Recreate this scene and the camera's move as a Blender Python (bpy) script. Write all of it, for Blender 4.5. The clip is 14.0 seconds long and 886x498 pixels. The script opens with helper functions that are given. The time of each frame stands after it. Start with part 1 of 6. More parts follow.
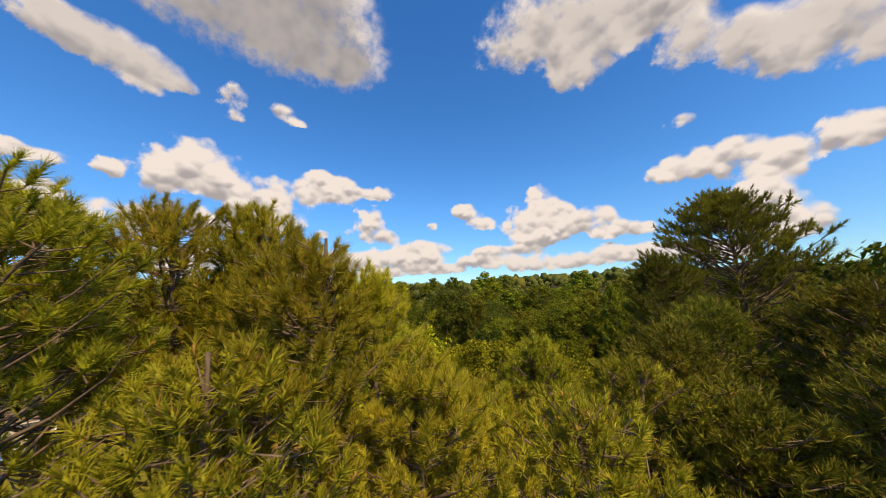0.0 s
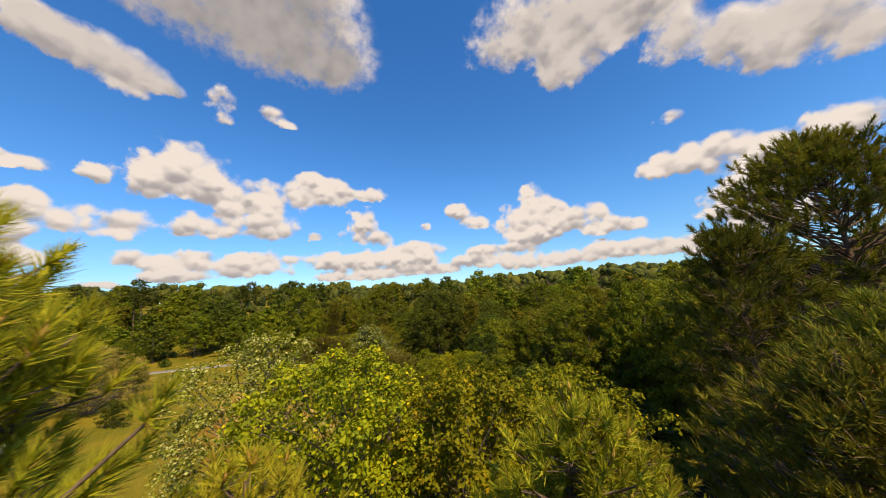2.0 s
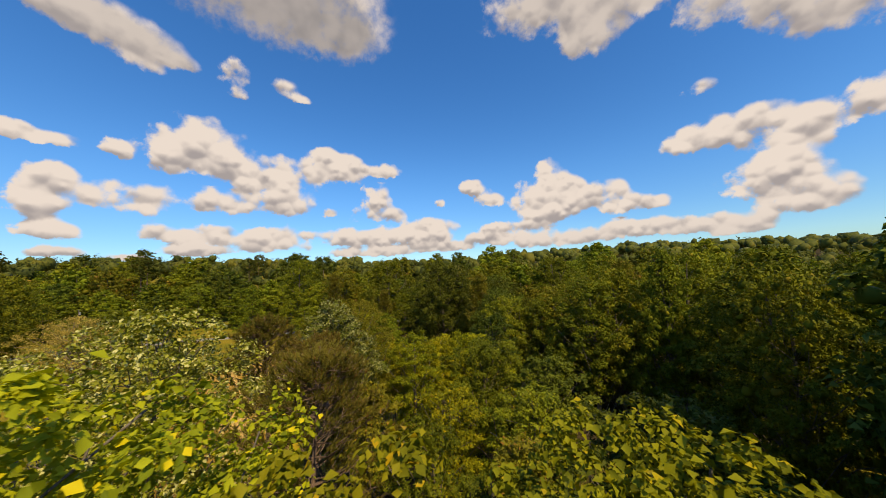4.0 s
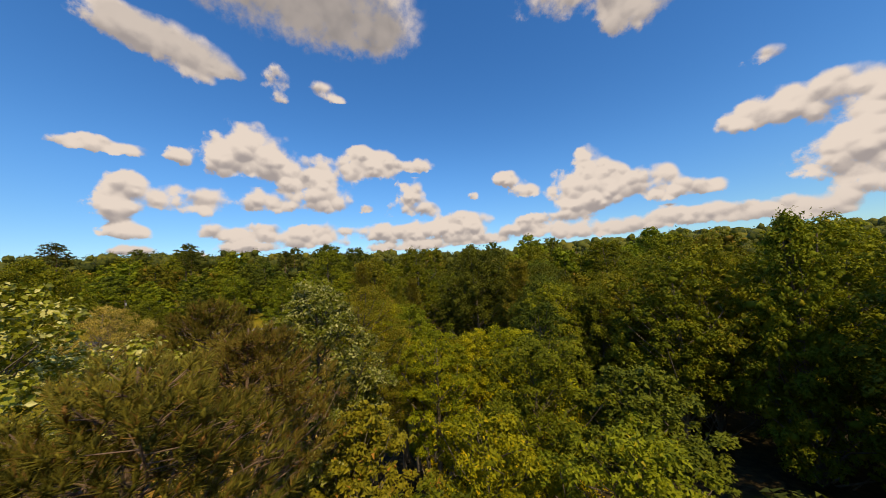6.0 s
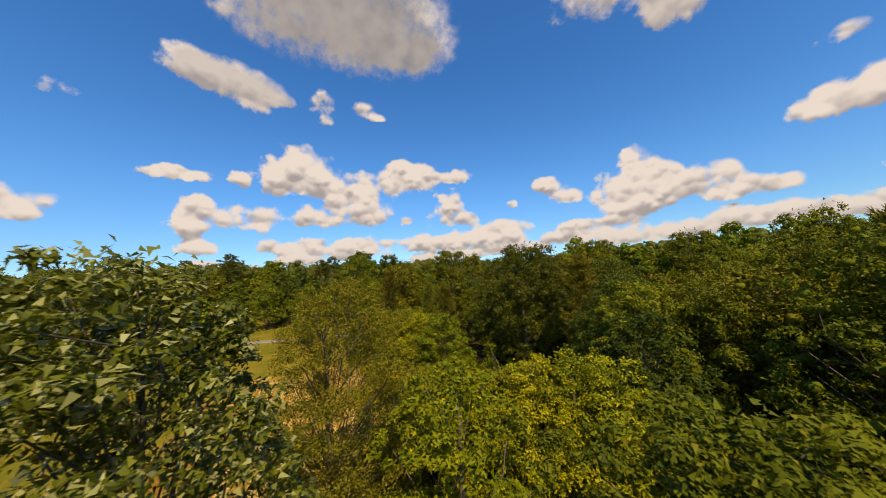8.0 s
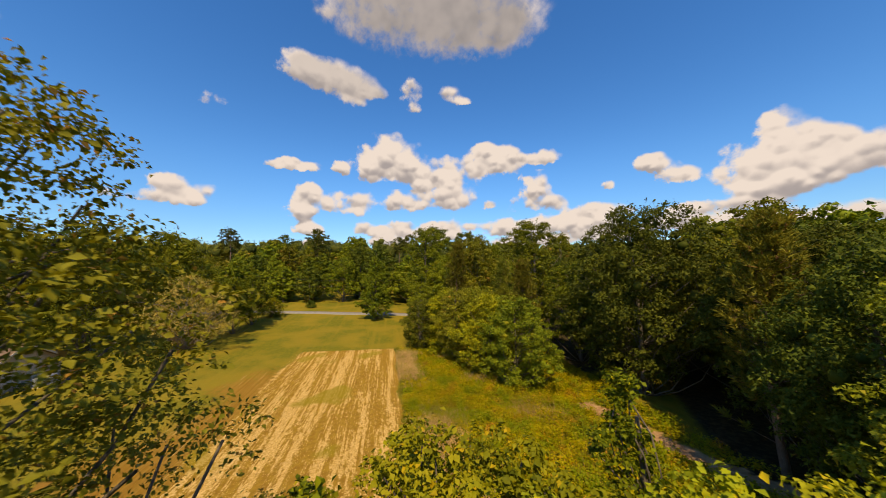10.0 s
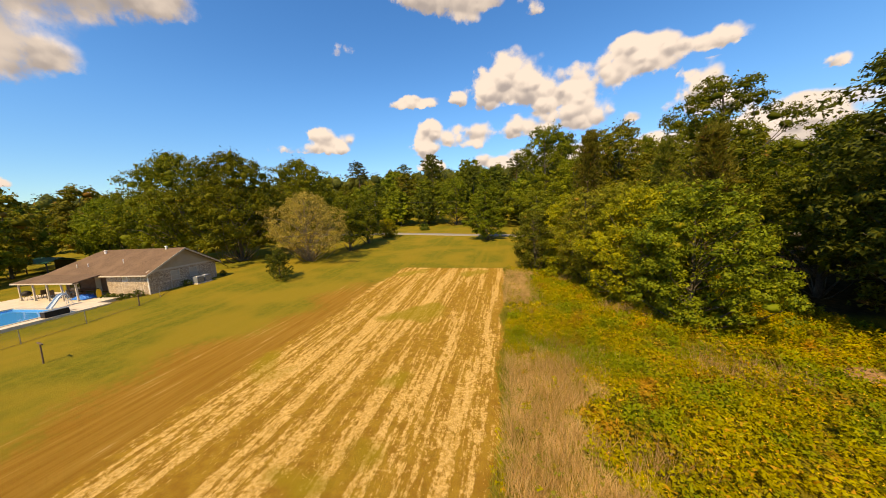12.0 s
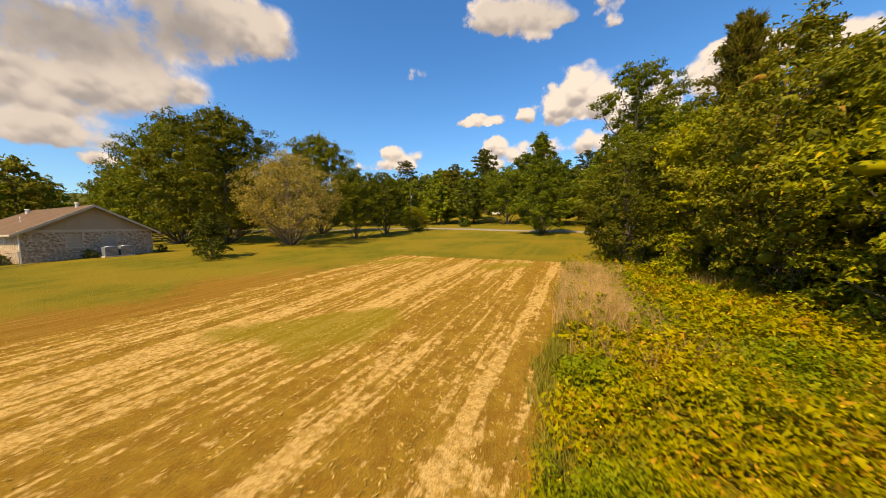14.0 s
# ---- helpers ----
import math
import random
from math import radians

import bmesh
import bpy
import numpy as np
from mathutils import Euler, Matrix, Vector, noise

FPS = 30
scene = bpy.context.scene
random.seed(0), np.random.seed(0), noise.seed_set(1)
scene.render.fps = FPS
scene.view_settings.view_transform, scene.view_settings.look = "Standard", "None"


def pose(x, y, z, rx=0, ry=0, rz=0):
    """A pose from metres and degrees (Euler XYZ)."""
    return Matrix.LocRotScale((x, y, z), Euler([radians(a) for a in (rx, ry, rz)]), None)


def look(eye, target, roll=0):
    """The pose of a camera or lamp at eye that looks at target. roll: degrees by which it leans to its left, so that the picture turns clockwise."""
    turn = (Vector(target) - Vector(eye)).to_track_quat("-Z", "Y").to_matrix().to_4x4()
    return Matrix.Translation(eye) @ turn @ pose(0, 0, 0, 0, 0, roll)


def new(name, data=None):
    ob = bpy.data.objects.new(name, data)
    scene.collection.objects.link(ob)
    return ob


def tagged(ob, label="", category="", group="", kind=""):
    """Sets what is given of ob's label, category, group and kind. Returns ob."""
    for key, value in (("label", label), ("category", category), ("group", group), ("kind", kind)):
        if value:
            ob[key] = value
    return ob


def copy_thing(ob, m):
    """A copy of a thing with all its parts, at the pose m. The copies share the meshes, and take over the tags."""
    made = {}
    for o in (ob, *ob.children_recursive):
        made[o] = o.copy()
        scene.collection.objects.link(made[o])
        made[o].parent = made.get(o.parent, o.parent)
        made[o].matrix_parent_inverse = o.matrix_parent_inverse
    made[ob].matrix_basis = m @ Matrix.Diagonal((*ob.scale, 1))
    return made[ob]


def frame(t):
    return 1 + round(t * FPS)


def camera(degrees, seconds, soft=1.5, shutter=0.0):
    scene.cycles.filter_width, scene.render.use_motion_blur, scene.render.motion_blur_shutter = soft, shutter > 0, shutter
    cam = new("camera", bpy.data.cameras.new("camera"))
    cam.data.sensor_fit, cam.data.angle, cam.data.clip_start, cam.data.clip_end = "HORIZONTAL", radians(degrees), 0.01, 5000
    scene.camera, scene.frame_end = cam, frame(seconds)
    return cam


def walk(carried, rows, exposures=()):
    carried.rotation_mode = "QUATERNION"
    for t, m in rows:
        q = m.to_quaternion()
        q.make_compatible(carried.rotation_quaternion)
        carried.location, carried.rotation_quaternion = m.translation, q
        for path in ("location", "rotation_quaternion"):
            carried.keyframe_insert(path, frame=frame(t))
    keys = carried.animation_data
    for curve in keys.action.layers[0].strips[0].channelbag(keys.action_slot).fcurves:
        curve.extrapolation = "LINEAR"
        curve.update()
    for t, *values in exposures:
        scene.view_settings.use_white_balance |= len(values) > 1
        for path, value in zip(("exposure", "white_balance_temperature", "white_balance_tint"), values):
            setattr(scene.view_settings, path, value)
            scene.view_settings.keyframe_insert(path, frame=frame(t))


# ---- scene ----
cam = camera(109.8, 14.0, soft=0.9, shutter=0.15)
PATH = [
    (0, (-0.254, -9.944, 15.79), (-0.234, -7.971, 16.116), -2.39),
    (0.5, (0.029, -8.542, 15.858), (0.048, -6.569, 16.185), -3.69),
    (1, (0.31, -7.038, 15.88), (0.342, -5.065, 16.206), -4.7),
    (1.5, (0.642, -5.533, 15.893), (0.683, -3.561, 16.221), -4.41),
    (2, (0.975, -4.028, 15.866), (1.032, -2.055, 16.189), -3.83),
    (2.5, (1.356, -2.421, 15.852), (1.415, -0.445, 16.153), -3.53),
    (5, (3.068, 6.564, 14.773), (2.918, 8.554, 14.908), -2.64),
    (5.5, (2.858, 8.092, 14.541), (2.652, 10.077, 14.675), -2.69),
    (6, (2.623, 10.068, 14.22), (2.364, 12.045, 14.371), -3.35),
    (6.5, (2.482, 12.21, 13.753), (2.168, 14.178, 13.924), -4.5),
    (7, (2.209, 14.516, 13.462), (1.845, 16.473, 13.654), -4.95),
    (7.5, (1.974, 16.815, 13.372), (1.55, 18.757, 13.592), -4.6),
    (10, (-0.584, 30.111, 11.83), (-1.574, 31.842, 11.98), -1.0),
    (10.5, (-1.317, 31.904, 11.492), (-2.476, 33.534, 11.526), -1.5),
    (11, (-2.287, 33.9, 10.701), (-3.611, 35.397, 10.618), -2.0),
    (11.5, (-3.608, 36.042, 9.576), (-5.071, 37.393, 9.392), -2.7),
    (12, (-5.283, 38.58, 8.172), (-6.849, 39.798, 7.92), -3.2),
    (12.5, (-7.356, 41.563, 6.606), (-8.992, 42.681, 6.334), -3.2),
    (13, (-9.829, 44.733, 5.12), (-11.519, 45.774, 4.874), -2.7),
    (13.5, (-12.648, 47.929, 3.861), (-14.384, 48.903, 3.67), -1.8),
    (14, (-15.923, 51.224, 2.917), (-17.7, 52.13, 2.776), -1.2),
]
walk(cam, [(t, look(eye, target, roll)) for t, eye, target, roll in PATH], [(0, -0.14, 8500, 12), (2.5, -0.18, 8600, 12), (6, -0.34, 8900, 13), (8, -0.27, 8850, 13), (10.5, -0.2, 9250, 14), (12, -0.03, 10100, 14), (14, -0.03, 10100, 13)])

# ---- world, sun, exposure ----
SUN_AZ = Vector((0.48, -0.88))      # where the sun stands, on the plan
SUN_EL = 50.0
SKY = 0.16
sun_dir = Vector((SUN_AZ.x * math.cos(radians(SUN_EL)), SUN_AZ.y * math.cos(radians(SUN_EL)), math.sin(radians(SUN_EL)))).normalized()
sun_data = bpy.data.lights.new("sun", "SUN")
sun_data.energy, sun_data.angle, sun_data.color = 6.0, radians(0.55), (1.0, 0.87, 0.62)
sun = new("sun", sun_data)
sun.matrix_world = look(sun_dir * 60, (0, 0, 0))
scene.view_settings.exposure = 0.0

world = bpy.data.worlds.new("sky")
scene.world = world
world.use_nodes = True


# Clouds as they stand in the sky: bearing from +y towards +x, height over the horizon, half width, half height, in degrees.
HIGH_CLOUDS = [
    (-26.9, 43.5, 9.9, 7.8), (-38.8, 42.5, 8.8, 5.6), (-19.7, 39.1, 6.8, 3.7), (-113.2, 22.3, 10.1, 3.7), (-100.6, 26.6, 6.7, 3.7),
]
UPPER_CLOUDS = [
    (-54.4, 32.3, 2.6, 2.3), (-49.9, 31.8, 3.2, 2.6), (-45.4, 31.3, 3.3, 2.1), (-42.4, 30.4, 2.1, 1.2), (23.0, 41.2, 9.1, 5.1),
    (27.5, 35.3, 3.8, 3.3), (36.8, 38.6, 8.6, 4.4), (43.3, 32.7, 3.3, 3.3), (48.7, 30.7, 3.0, 2.9), (55.0, 27.9, 5.2, 4.0), (58.9, 24.4, 2.8, 2.5),
    (-114.5, 16.2, 6.4, 4.0), (-107.3, 18.2, 5.9, 3.7), (-101.8, 18.6, 3.2, 1.9), (-114.8, 11.5, 7.3, 2.0), (-92.1, 27.0, 4.7, 2.8), (-93.8, 29.3, 5.7, 2.5),
]
MIDDLE_CLOUDS = [
    (-39.5, 19.9, 5.1, 3.8), (-43.2, 17.3, 1.9, 2.0), (-33.9, 18.1, 4.1, 2.8), (-27.7, 17.9, 4.3, 2.8), (-20.2, 19.5, 4.9, 3.0), (-12.4, 19.3, 4.6, 1.3),
    (-28.4, 14.0, 4.1, 3.2), (-52.0, 12.5, 3.1, 2.4), (-53.9, 11.0, 2.1, 2.5), (-46.8, 12.1, 4.1, 2.5), (-37.2, 12.6, 4.5, 1.8),
    (-47.2, 17.8, 0.9, 1.0), (56.0, 16.5, 3.1, 2.5), (42.0, 17.4, 5.8, 2.3), (48.6, 15.7, 3.2, 2.2), (46.5, 10.9, 4.2, 3.1), (49.3, 7.2, 3.8, 2.0),
]
TOWER_CLOUDS = [
    (-21.1, 12.0, 1.4, 0.9), (-12.8, 14.4, 2.3, 2.2), (-12.6, 11.6, 4.1, 1.5), (-1.1, 13.6, 1.3, 0.9), (5.2, 15.8, 2.3, 1.5), (8.2, 13.7, 2.4, 1.6),
    (18.6, 16.5, 2.6, 2.5), (18.8, 13.5, 5.3, 2.5), (24.3, 12.1, 5.3, 2.5), (31.0, 9.9, 4.4, 1.4), (17.9, 10.0, 4.6, 2.2), (12.2, 8.5, 5.0, 1.0),
    (-70.2, 12.2, 2.8, 2.2), (-73.7, 10.9, 4.6, 1.0), (-110.0, 9.0, 1.5, 0.8), (-55.6, 18.0, 4.2, 1.0),
    (-48.0, 18.2, 1.2, 1.0), (-106.6, 5.4, 1.2, 0.7),
]
LOW_CLOUDS = [
    (-52.7, 7.6, 2.1, 1.3), (-52.9, 5.1, 2.7, 0.7), (-43.1, 7.8, 3.4, 1.3), (-37.3, 8.2, 2.2, 1.4), (-31.3, 6.8, 6.0, 1.7), (-29.5, 8.3, 3.4, 1.4),
    (-39.9, 5.6, 3.6, 0.9), (-47.1, 4.5, 2.3, 0.6), (-24.6, 8.2, 1.4, 0.8), (-16.0, 7.6, 7.2, 1.8), (-7.6, 8.2, 4.6, 1.8), (-2.7, 8.5, 3.9, 2.1),
    (-13.2, 5.1, 7.7, 0.9), (-1.0, 5.6, 6.2, 1.1), (9.5, 6.6, 6.1, 1.3), (19.4, 5.7, 7.5, 1.7), (30.5, 6.0, 6.0, 1.5), (38.6, 5.7, 5.3, 1.3),
    (42.6, 4.6, 2.9, 1.0),
]
# thin torn shreds
WISPS = [(-34.6, 31.2, 1.8, 1.6), (-35.2, 29.0, 1.5, 1.3), (-29.5, 31.0, 2.6, 0.9), (-26.0, 29.6, 2.0, 0.7), (40.5, 23.9, 1.5, 1.0), (-64.9, 25.2, 2.6, 1.5), (-46.3, 29.0, 2.2, 1.3)]


def build_sky():
    nt = world.node_tree
    nt.nodes.clear()

    def plug(sock, value):
        if hasattr(value, "is_linked"):
            nt.links.new(value, sock)
        else:
            sock.default_value = value

    def calc(op, a, b=0.0, c=0.0, clamp=False):
        node = nt.nodes.new("ShaderNodeMath")
        node.operation, node.use_clamp = op, clamp
        for sock, value in zip(node.inputs, (a, b, c)):
            plug(sock, value)
        return node.outputs[0]

    def vec(op, a, b=(0, 0, 0)):
        node = nt.nodes.new("ShaderNodeVectorMath")
        node.operation = op
        plug(node.inputs[0], a)
        plug(node.inputs[1], b)
        return node.outputs["Value" if op == "DOT_PRODUCT" else "Vector"]

    def step(v, lo, hi, a=0.0, b=1.0):
        node = nt.nodes.new("ShaderNodeMapRange")
        node.interpolation_type = "SMOOTHSTEP"
        for k, value in enumerate((v, lo, hi, a, b)):
            plug(node.inputs[k], value)
        return node.outputs[0]

    def blend(fac, a, b):
        node = nt.nodes.new("ShaderNodeMix")
        node.data_type = "RGBA"
        for k, value in ((0, fac), (6, a), (7, b)):
            plug(node.inputs[k], value)
        return node.outputs[2]

    ray = nt.nodes.new("ShaderNodeTexCoord").outputs["Generated"]
    sep = nt.nodes.new("ShaderNodeSeparateXYZ")
    nt.links.new(ray, sep.inputs[0])
    az = calc("MULTIPLY", calc("ARCTAN2", sep.outputs[0], sep.outputs[1]), 57.29578)
    el = calc("MULTIPLY", calc("ARCSINE", sep.outputs[2]), 57.29578)

    def noise_of(scale, detail, shift=(0, 0, 0), rough=0.6):
        node = nt.nodes.new("ShaderNodeTexNoise")
        node.inputs["Scale"].default_value, node.inputs["Detail"].default_value, node.inputs["Roughness"].default_value = scale, detail, rough
        nt.links.new(vec("ADD", ray, shift), node.inputs["Vector"])
        return node.outputs["Fac"]

    billow, fluff, crisp = noise_of(9.0, 3.0), noise_of(22.0, 6.0, (3, 1, 2), 0.58), noise_of(55.0, 6.0, (7, 2, 5), 0.6)

    def bubbles(scale, shift, up):
        node = nt.nodes.new("ShaderNodeTexVoronoi")
        node.feature = "SMOOTH_F1"
        node.inputs["Scale"].default_value, node.inputs["Smoothness"].default_value = scale, 0.35
        nt.links.new(vec("ADD", ray, (shift, shift, shift + up)), node.inputs["Vector"])
        return node.outputs["Distance"]

    # cauliflower heads: large and small, each lit from above
    head, knob = bubbles(15.0, 0.0, 0.0), bubbles(34.0, 3.0, 0.0)
    relief = calc("ADD", calc("MULTIPLY", calc("SUBTRACT", bubbles(15.0, 0.0, 0.014), head), 1.3), calc("SUBTRACT", bubbles(34.0, 3.0, 0.007), knob))
    soft = noise_of(13.0, 2.5, (5, 8, 1), 0.5)
    # the noise also bends the outlines
    plan = nt.nodes.new("ShaderNodeCombineXYZ")
    nt.links.new(calc("ADD", az, calc("MULTIPLY", calc("SUBTRACT", fluff, 0.5), 3.4)), plan.inputs[0])
    nt.links.new(calc("ADD", el, calc("MULTIPLY", calc("SUBTRACT", crisp, 0.5), 1.0)), plan.inputs[1])
    plan.inputs[2].default_value = 1.0
    rng = random.Random(5)
    elsewhere = []
    for n in range(16):
        a = 80 + n * 9.5 + rng.uniform(-3, 3)
        e = rng.choice((8, 14, 24, 38))
        elsewhere.append((a if a < 178 else a - 360 + 6, e, 5 + e * 0.25, 2 + e * 0.09))
    SHARP = 3.0
    gather, dark = (0.0, 0.0, 0.0), 0.0
    for share, clouds in ((0.55, HIGH_CLOUDS), (0.45, UPPER_CLOUDS), (0.0, WISPS), (0.0, MIDDLE_CLOUDS + TOWER_CLOUDS + LOW_CLOUDS + elsewhere)):
        spread_w, spread_h = (1.7, 1.7) if clouds is WISPS else (1.2, 1.16) if share else (1.27, 1.29)
        for a, e, w, h in clouds:
            off = vec("MULTIPLY", vec("SUBTRACT", plan.outputs[0], (a, e, 0)), (math.cos(radians(e)) / w / spread_w, 1 / h / spread_h, 1))
            puff = calc("EXPONENT", calc("MULTIPLY_ADD", vec("DOT_PRODUCT", off, off), -SHARP, (1.42 if clouds is WISPS else 2) * SHARP))
            node = nt.nodes.new("ShaderNodeVectorMath")
            node.operation = "SCALE"
            plug(node.inputs[0], off)
            plug(node.inputs["Scale"], puff)
            gather = vec("ADD", node.outputs[0], gather)
        if share:
            split = nt.nodes.new("ShaderNodeSeparateXYZ")
            nt.links.new(gather, split.inputs[0])
            dark = calc("MULTIPLY_ADD", split.outputs[2], share, dark)
    split = nt.nodes.new("ShaderNodeSeparateXYZ")
    nt.links.new(gather, split.inputs[0])
    weight = calc("ADD", split.outputs[2], 1e-9)
    height, dark = calc("DIVIDE", split.outputs[1], weight), calc("DIVIDE", dark, weight)
    cover = calc("MULTIPLY", calc("LOGARITHM", weight, math.e), 1 / SHARP)
    # flat undersides
    cover = calc("SUBTRACT", cover, calc("MULTIPLY", calc("MAXIMUM", calc("SUBTRACT", -0.4, height), 0.0), calc("MULTIPLY_ADD", dark, -1.2, 1.8)))
    ragged = calc("ADD", calc("MULTIPLY", calc("SUBTRACT", billow, 0.5), 1.5), calc("ADD", calc("MULTIPLY", calc("SUBTRACT", fluff, 0.5), 1.7), calc("MULTIPLY", calc("SUBTRACT", crisp, 0.5), 0.6)))
    round_off = calc("ADD", calc("MULTIPLY", calc("SUBTRACT", 0.42, head), 1.1), calc("MULTIPLY", calc("SUBTRACT", 0.42, knob), 0.4))
    dense = calc("ADD", calc("ADD", cover, calc("MULTIPLY", ragged, calc("MULTIPLY_ADD", dark, 0.35, 0.72))), calc("MULTIPLY", round_off, calc("MULTIPLY_ADD", dark, -1.4, 1.0)))
    alpha = step(dense, calc("MULTIPLY_ADD", dark, -0.25, 0.02), calc("MULTIPLY_ADD", dark, 0.45, 0.5))
    alpha = calc("MULTIPLY", alpha, step(cover, -0.35, 0.10))
    # lit tops, grey undersides, grey hearts of the high clouds
    lit = calc("ADD", calc("ADD", calc("MULTIPLY", height, 1.1), calc("MULTIPLY", relief, calc("MULTIPLY_ADD", dark, -1.4, 1.9))), calc("ADD", calc("MULTIPLY", calc("SUBTRACT", fluff, 0.5), 0.8), calc("MULTIPLY", calc("SUBTRACT", soft, 0.5), 1.3)))
    white = step(lit, -0.95, 0.35)
    thick = calc("MULTIPLY", step(calc("ADD", cover, calc("SUBTRACT", soft, 0.5)), 0.22, 0.8), dark)
    tone = blend(white, (0.48, 0.495, 0.60, 1), (1.03, 1.03, 1.12, 1))
    tone = blend(calc("MULTIPLY", thick, 0.93), tone, blend(step(soft, 0.35, 0.65), (0.35, 0.375, 0.46, 1), (0.48, 0.50, 0.59, 1)))
    low = step(el, 9.0, 1.0)
    tone = blend(calc("MULTIPLY", low, 0.4), tone, (0.60, 0.63, 0.74, 1))
    sky = nt.nodes.new("ShaderNodeTexSky")
    sky.sky_type, sky.sun_disc = "NISHITA", False
    sky.sun_elevation = radians(SUN_EL)
    sky.sun_rotation = math.atan2(SUN_AZ.x, SUN_AZ.y)
    sky.dust_density, sky.ozone_density, sky.air_density = 0.3, 2.0, 1.0
    rich = nt.nodes.new("ShaderNodeHueSaturation")
    rich.inputs["Saturation"].default_value, rich.inputs["Value"].default_value = 1.36, 1.08
    nt.links.new(sky.outputs[0], rich.inputs["Color"])
    # the low sky is hazy and a little duller
    shade = nt.nodes.new("ShaderNodeCombineXYZ")
    for k, low_end in enumerate((0.66, 0.68, 0.76)):
        plug(shade.inputs[k], step(el, -2.0, 20.0, low_end, 1.0))
    shade = shade.outputs[0]
    bg, cloud = nt.nodes.new("ShaderNodeBackground"), nt.nodes.new("ShaderNodeBackground")
    bg.inputs["Strength"].default_value = SKY
    nt.links.new(vec("MULTIPLY", vec("MULTIPLY", rich.outputs[0], (0.78, 1.20, 1.58)), shade), bg.inputs["Color"])
    nt.links.new(tone, cloud.inputs["Color"])
    cloud.inputs["Strength"].default_value = 0.85
    both, out = nt.nodes.new("ShaderNodeMixShader"), nt.nodes.new("ShaderNodeOutputWorld")
    nt.links.new(alpha, both.inputs[0])
    nt.links.new(bg.outputs[0], both.inputs[1])
    nt.links.new(cloud.outputs[0], both.inputs[2])
    nt.links.new(both.outputs[0], out.inputs["Surface"])


build_sky()

# ---- materials ----


class Mat:
    """A small helper round a node material."""

    def __init__(self, name):
        self.m = bpy.data.materials.new(name)
        self.m.use_nodes = True
        self.t = self.m.node_tree
        self.b = self.t.nodes["Principled BSDF"]

    def n(self, kind, **kw):
        node = self.t.nodes.new("ShaderNode" + kind)
        for key, value in kw.items():
            if key in ("operation", "blend_type", "data_type", "noise_dimensions", "wave_type", "bands_direction", "attribute_name", "feature", "distance", "wave_profile", "use_clamp", "vector_type"):
                exec_set(node, key, value)
            else:
                node.inputs[key.replace("_", " ")].default_value = value
        return node

    def link(self, a, b):
        self.t.links.new(a, b)

    def noise(self, scale, detail=4.0, rough=0.55, vec=None):
        node = self.n("TexNoise", Scale=scale, Detail=detail, Roughness=rough)
        if vec is not None:
            self.link(vec, node.inputs["Vector"])
        return node.outputs["Fac"]

    def pos(self):
        return self.n("NewGeometry").outputs["Position"]

    def ramp(self, fac, stops):
        node = self.t.nodes.new("ShaderNodeValToRGB")
        el = node.color_ramp.elements
        while len(el) < len(stops):
            el.new(0.5)
        for e, (p, c) in zip(el, stops):
            e.position, e.color = p, (*c, 1)
        self.link(fac, node.inputs["Fac"])
        return node.outputs["Color"]

    def mix(self, fac, a, b, blend="MIX"):
        node = self.t.nodes.new("ShaderNodeMix")
        node.data_type, node.blend_type = "RGBA", blend
        for sock, value in ((node.inputs[0], fac), (node.inputs[6], a), (node.inputs[7], b)):
            if isinstance(value, (int, float)):
                sock.default_value = value
            elif isinstance(value, tuple):
                sock.default_value = (*value, 1)
            else:
                self.link(value, sock)
        return node.outputs[2]

    def math(self, op, a, b=0.0, c=0.0):
        node = self.t.nodes.new("ShaderNodeMath")
        node.operation = op
        for sock, value in zip(node.inputs, (a, b, c)):
            if isinstance(value, (int, float)):
                sock.default_value = value
            else:
                self.link(value, sock)
        return node.outputs[0]

    def step(self, v, lo, hi):
        node = self.t.nodes.new("ShaderNodeMapRange")
        node.interpolation_type = "SMOOTHSTEP"
        node.inputs[1].default_value, node.inputs[2].default_value = lo, hi
        self.link(v, node.inputs[0])
        return node.outputs[0]

    def attr(self, name):
        node = self.t.nodes.new("ShaderNodeAttribute")
        node.attribute_name = name
        return node.outputs["Fac"]

    def bump(self, height, strength, distance=0.02):
        node = self.t.nodes.new("ShaderNodeBump")
        node.inputs["Strength"].default_value, node.inputs["Distance"].default_value = strength, distance
        self.link(height, node.inputs["Height"])
        self.link(node.outputs[0], self.b.inputs["Normal"])

    def done(self, color, rough=0.8, spec=0.3, metal=0.0):
        if isinstance(color, tuple):
            self.b.inputs["Base Color"].default_value = (*color, 1)
        else:
            self.link(color, self.b.inputs["Base Color"])
        if isinstance(rough, (int, float)):
            self.b.inputs["Roughness"].default_value = rough
        else:
            self.link(rough, self.b.inputs["Roughness"])
        self.b.inputs["Specular IOR Level"].default_value = spec
        self.b.inputs["Metallic"].default_value = metal
        return self.m


def exec_set(node, key, value):
    if key == "operation":
        node.operation = value
    elif key == "feature":
        node.feature = value
    elif key == "distance":
        node.distance = value


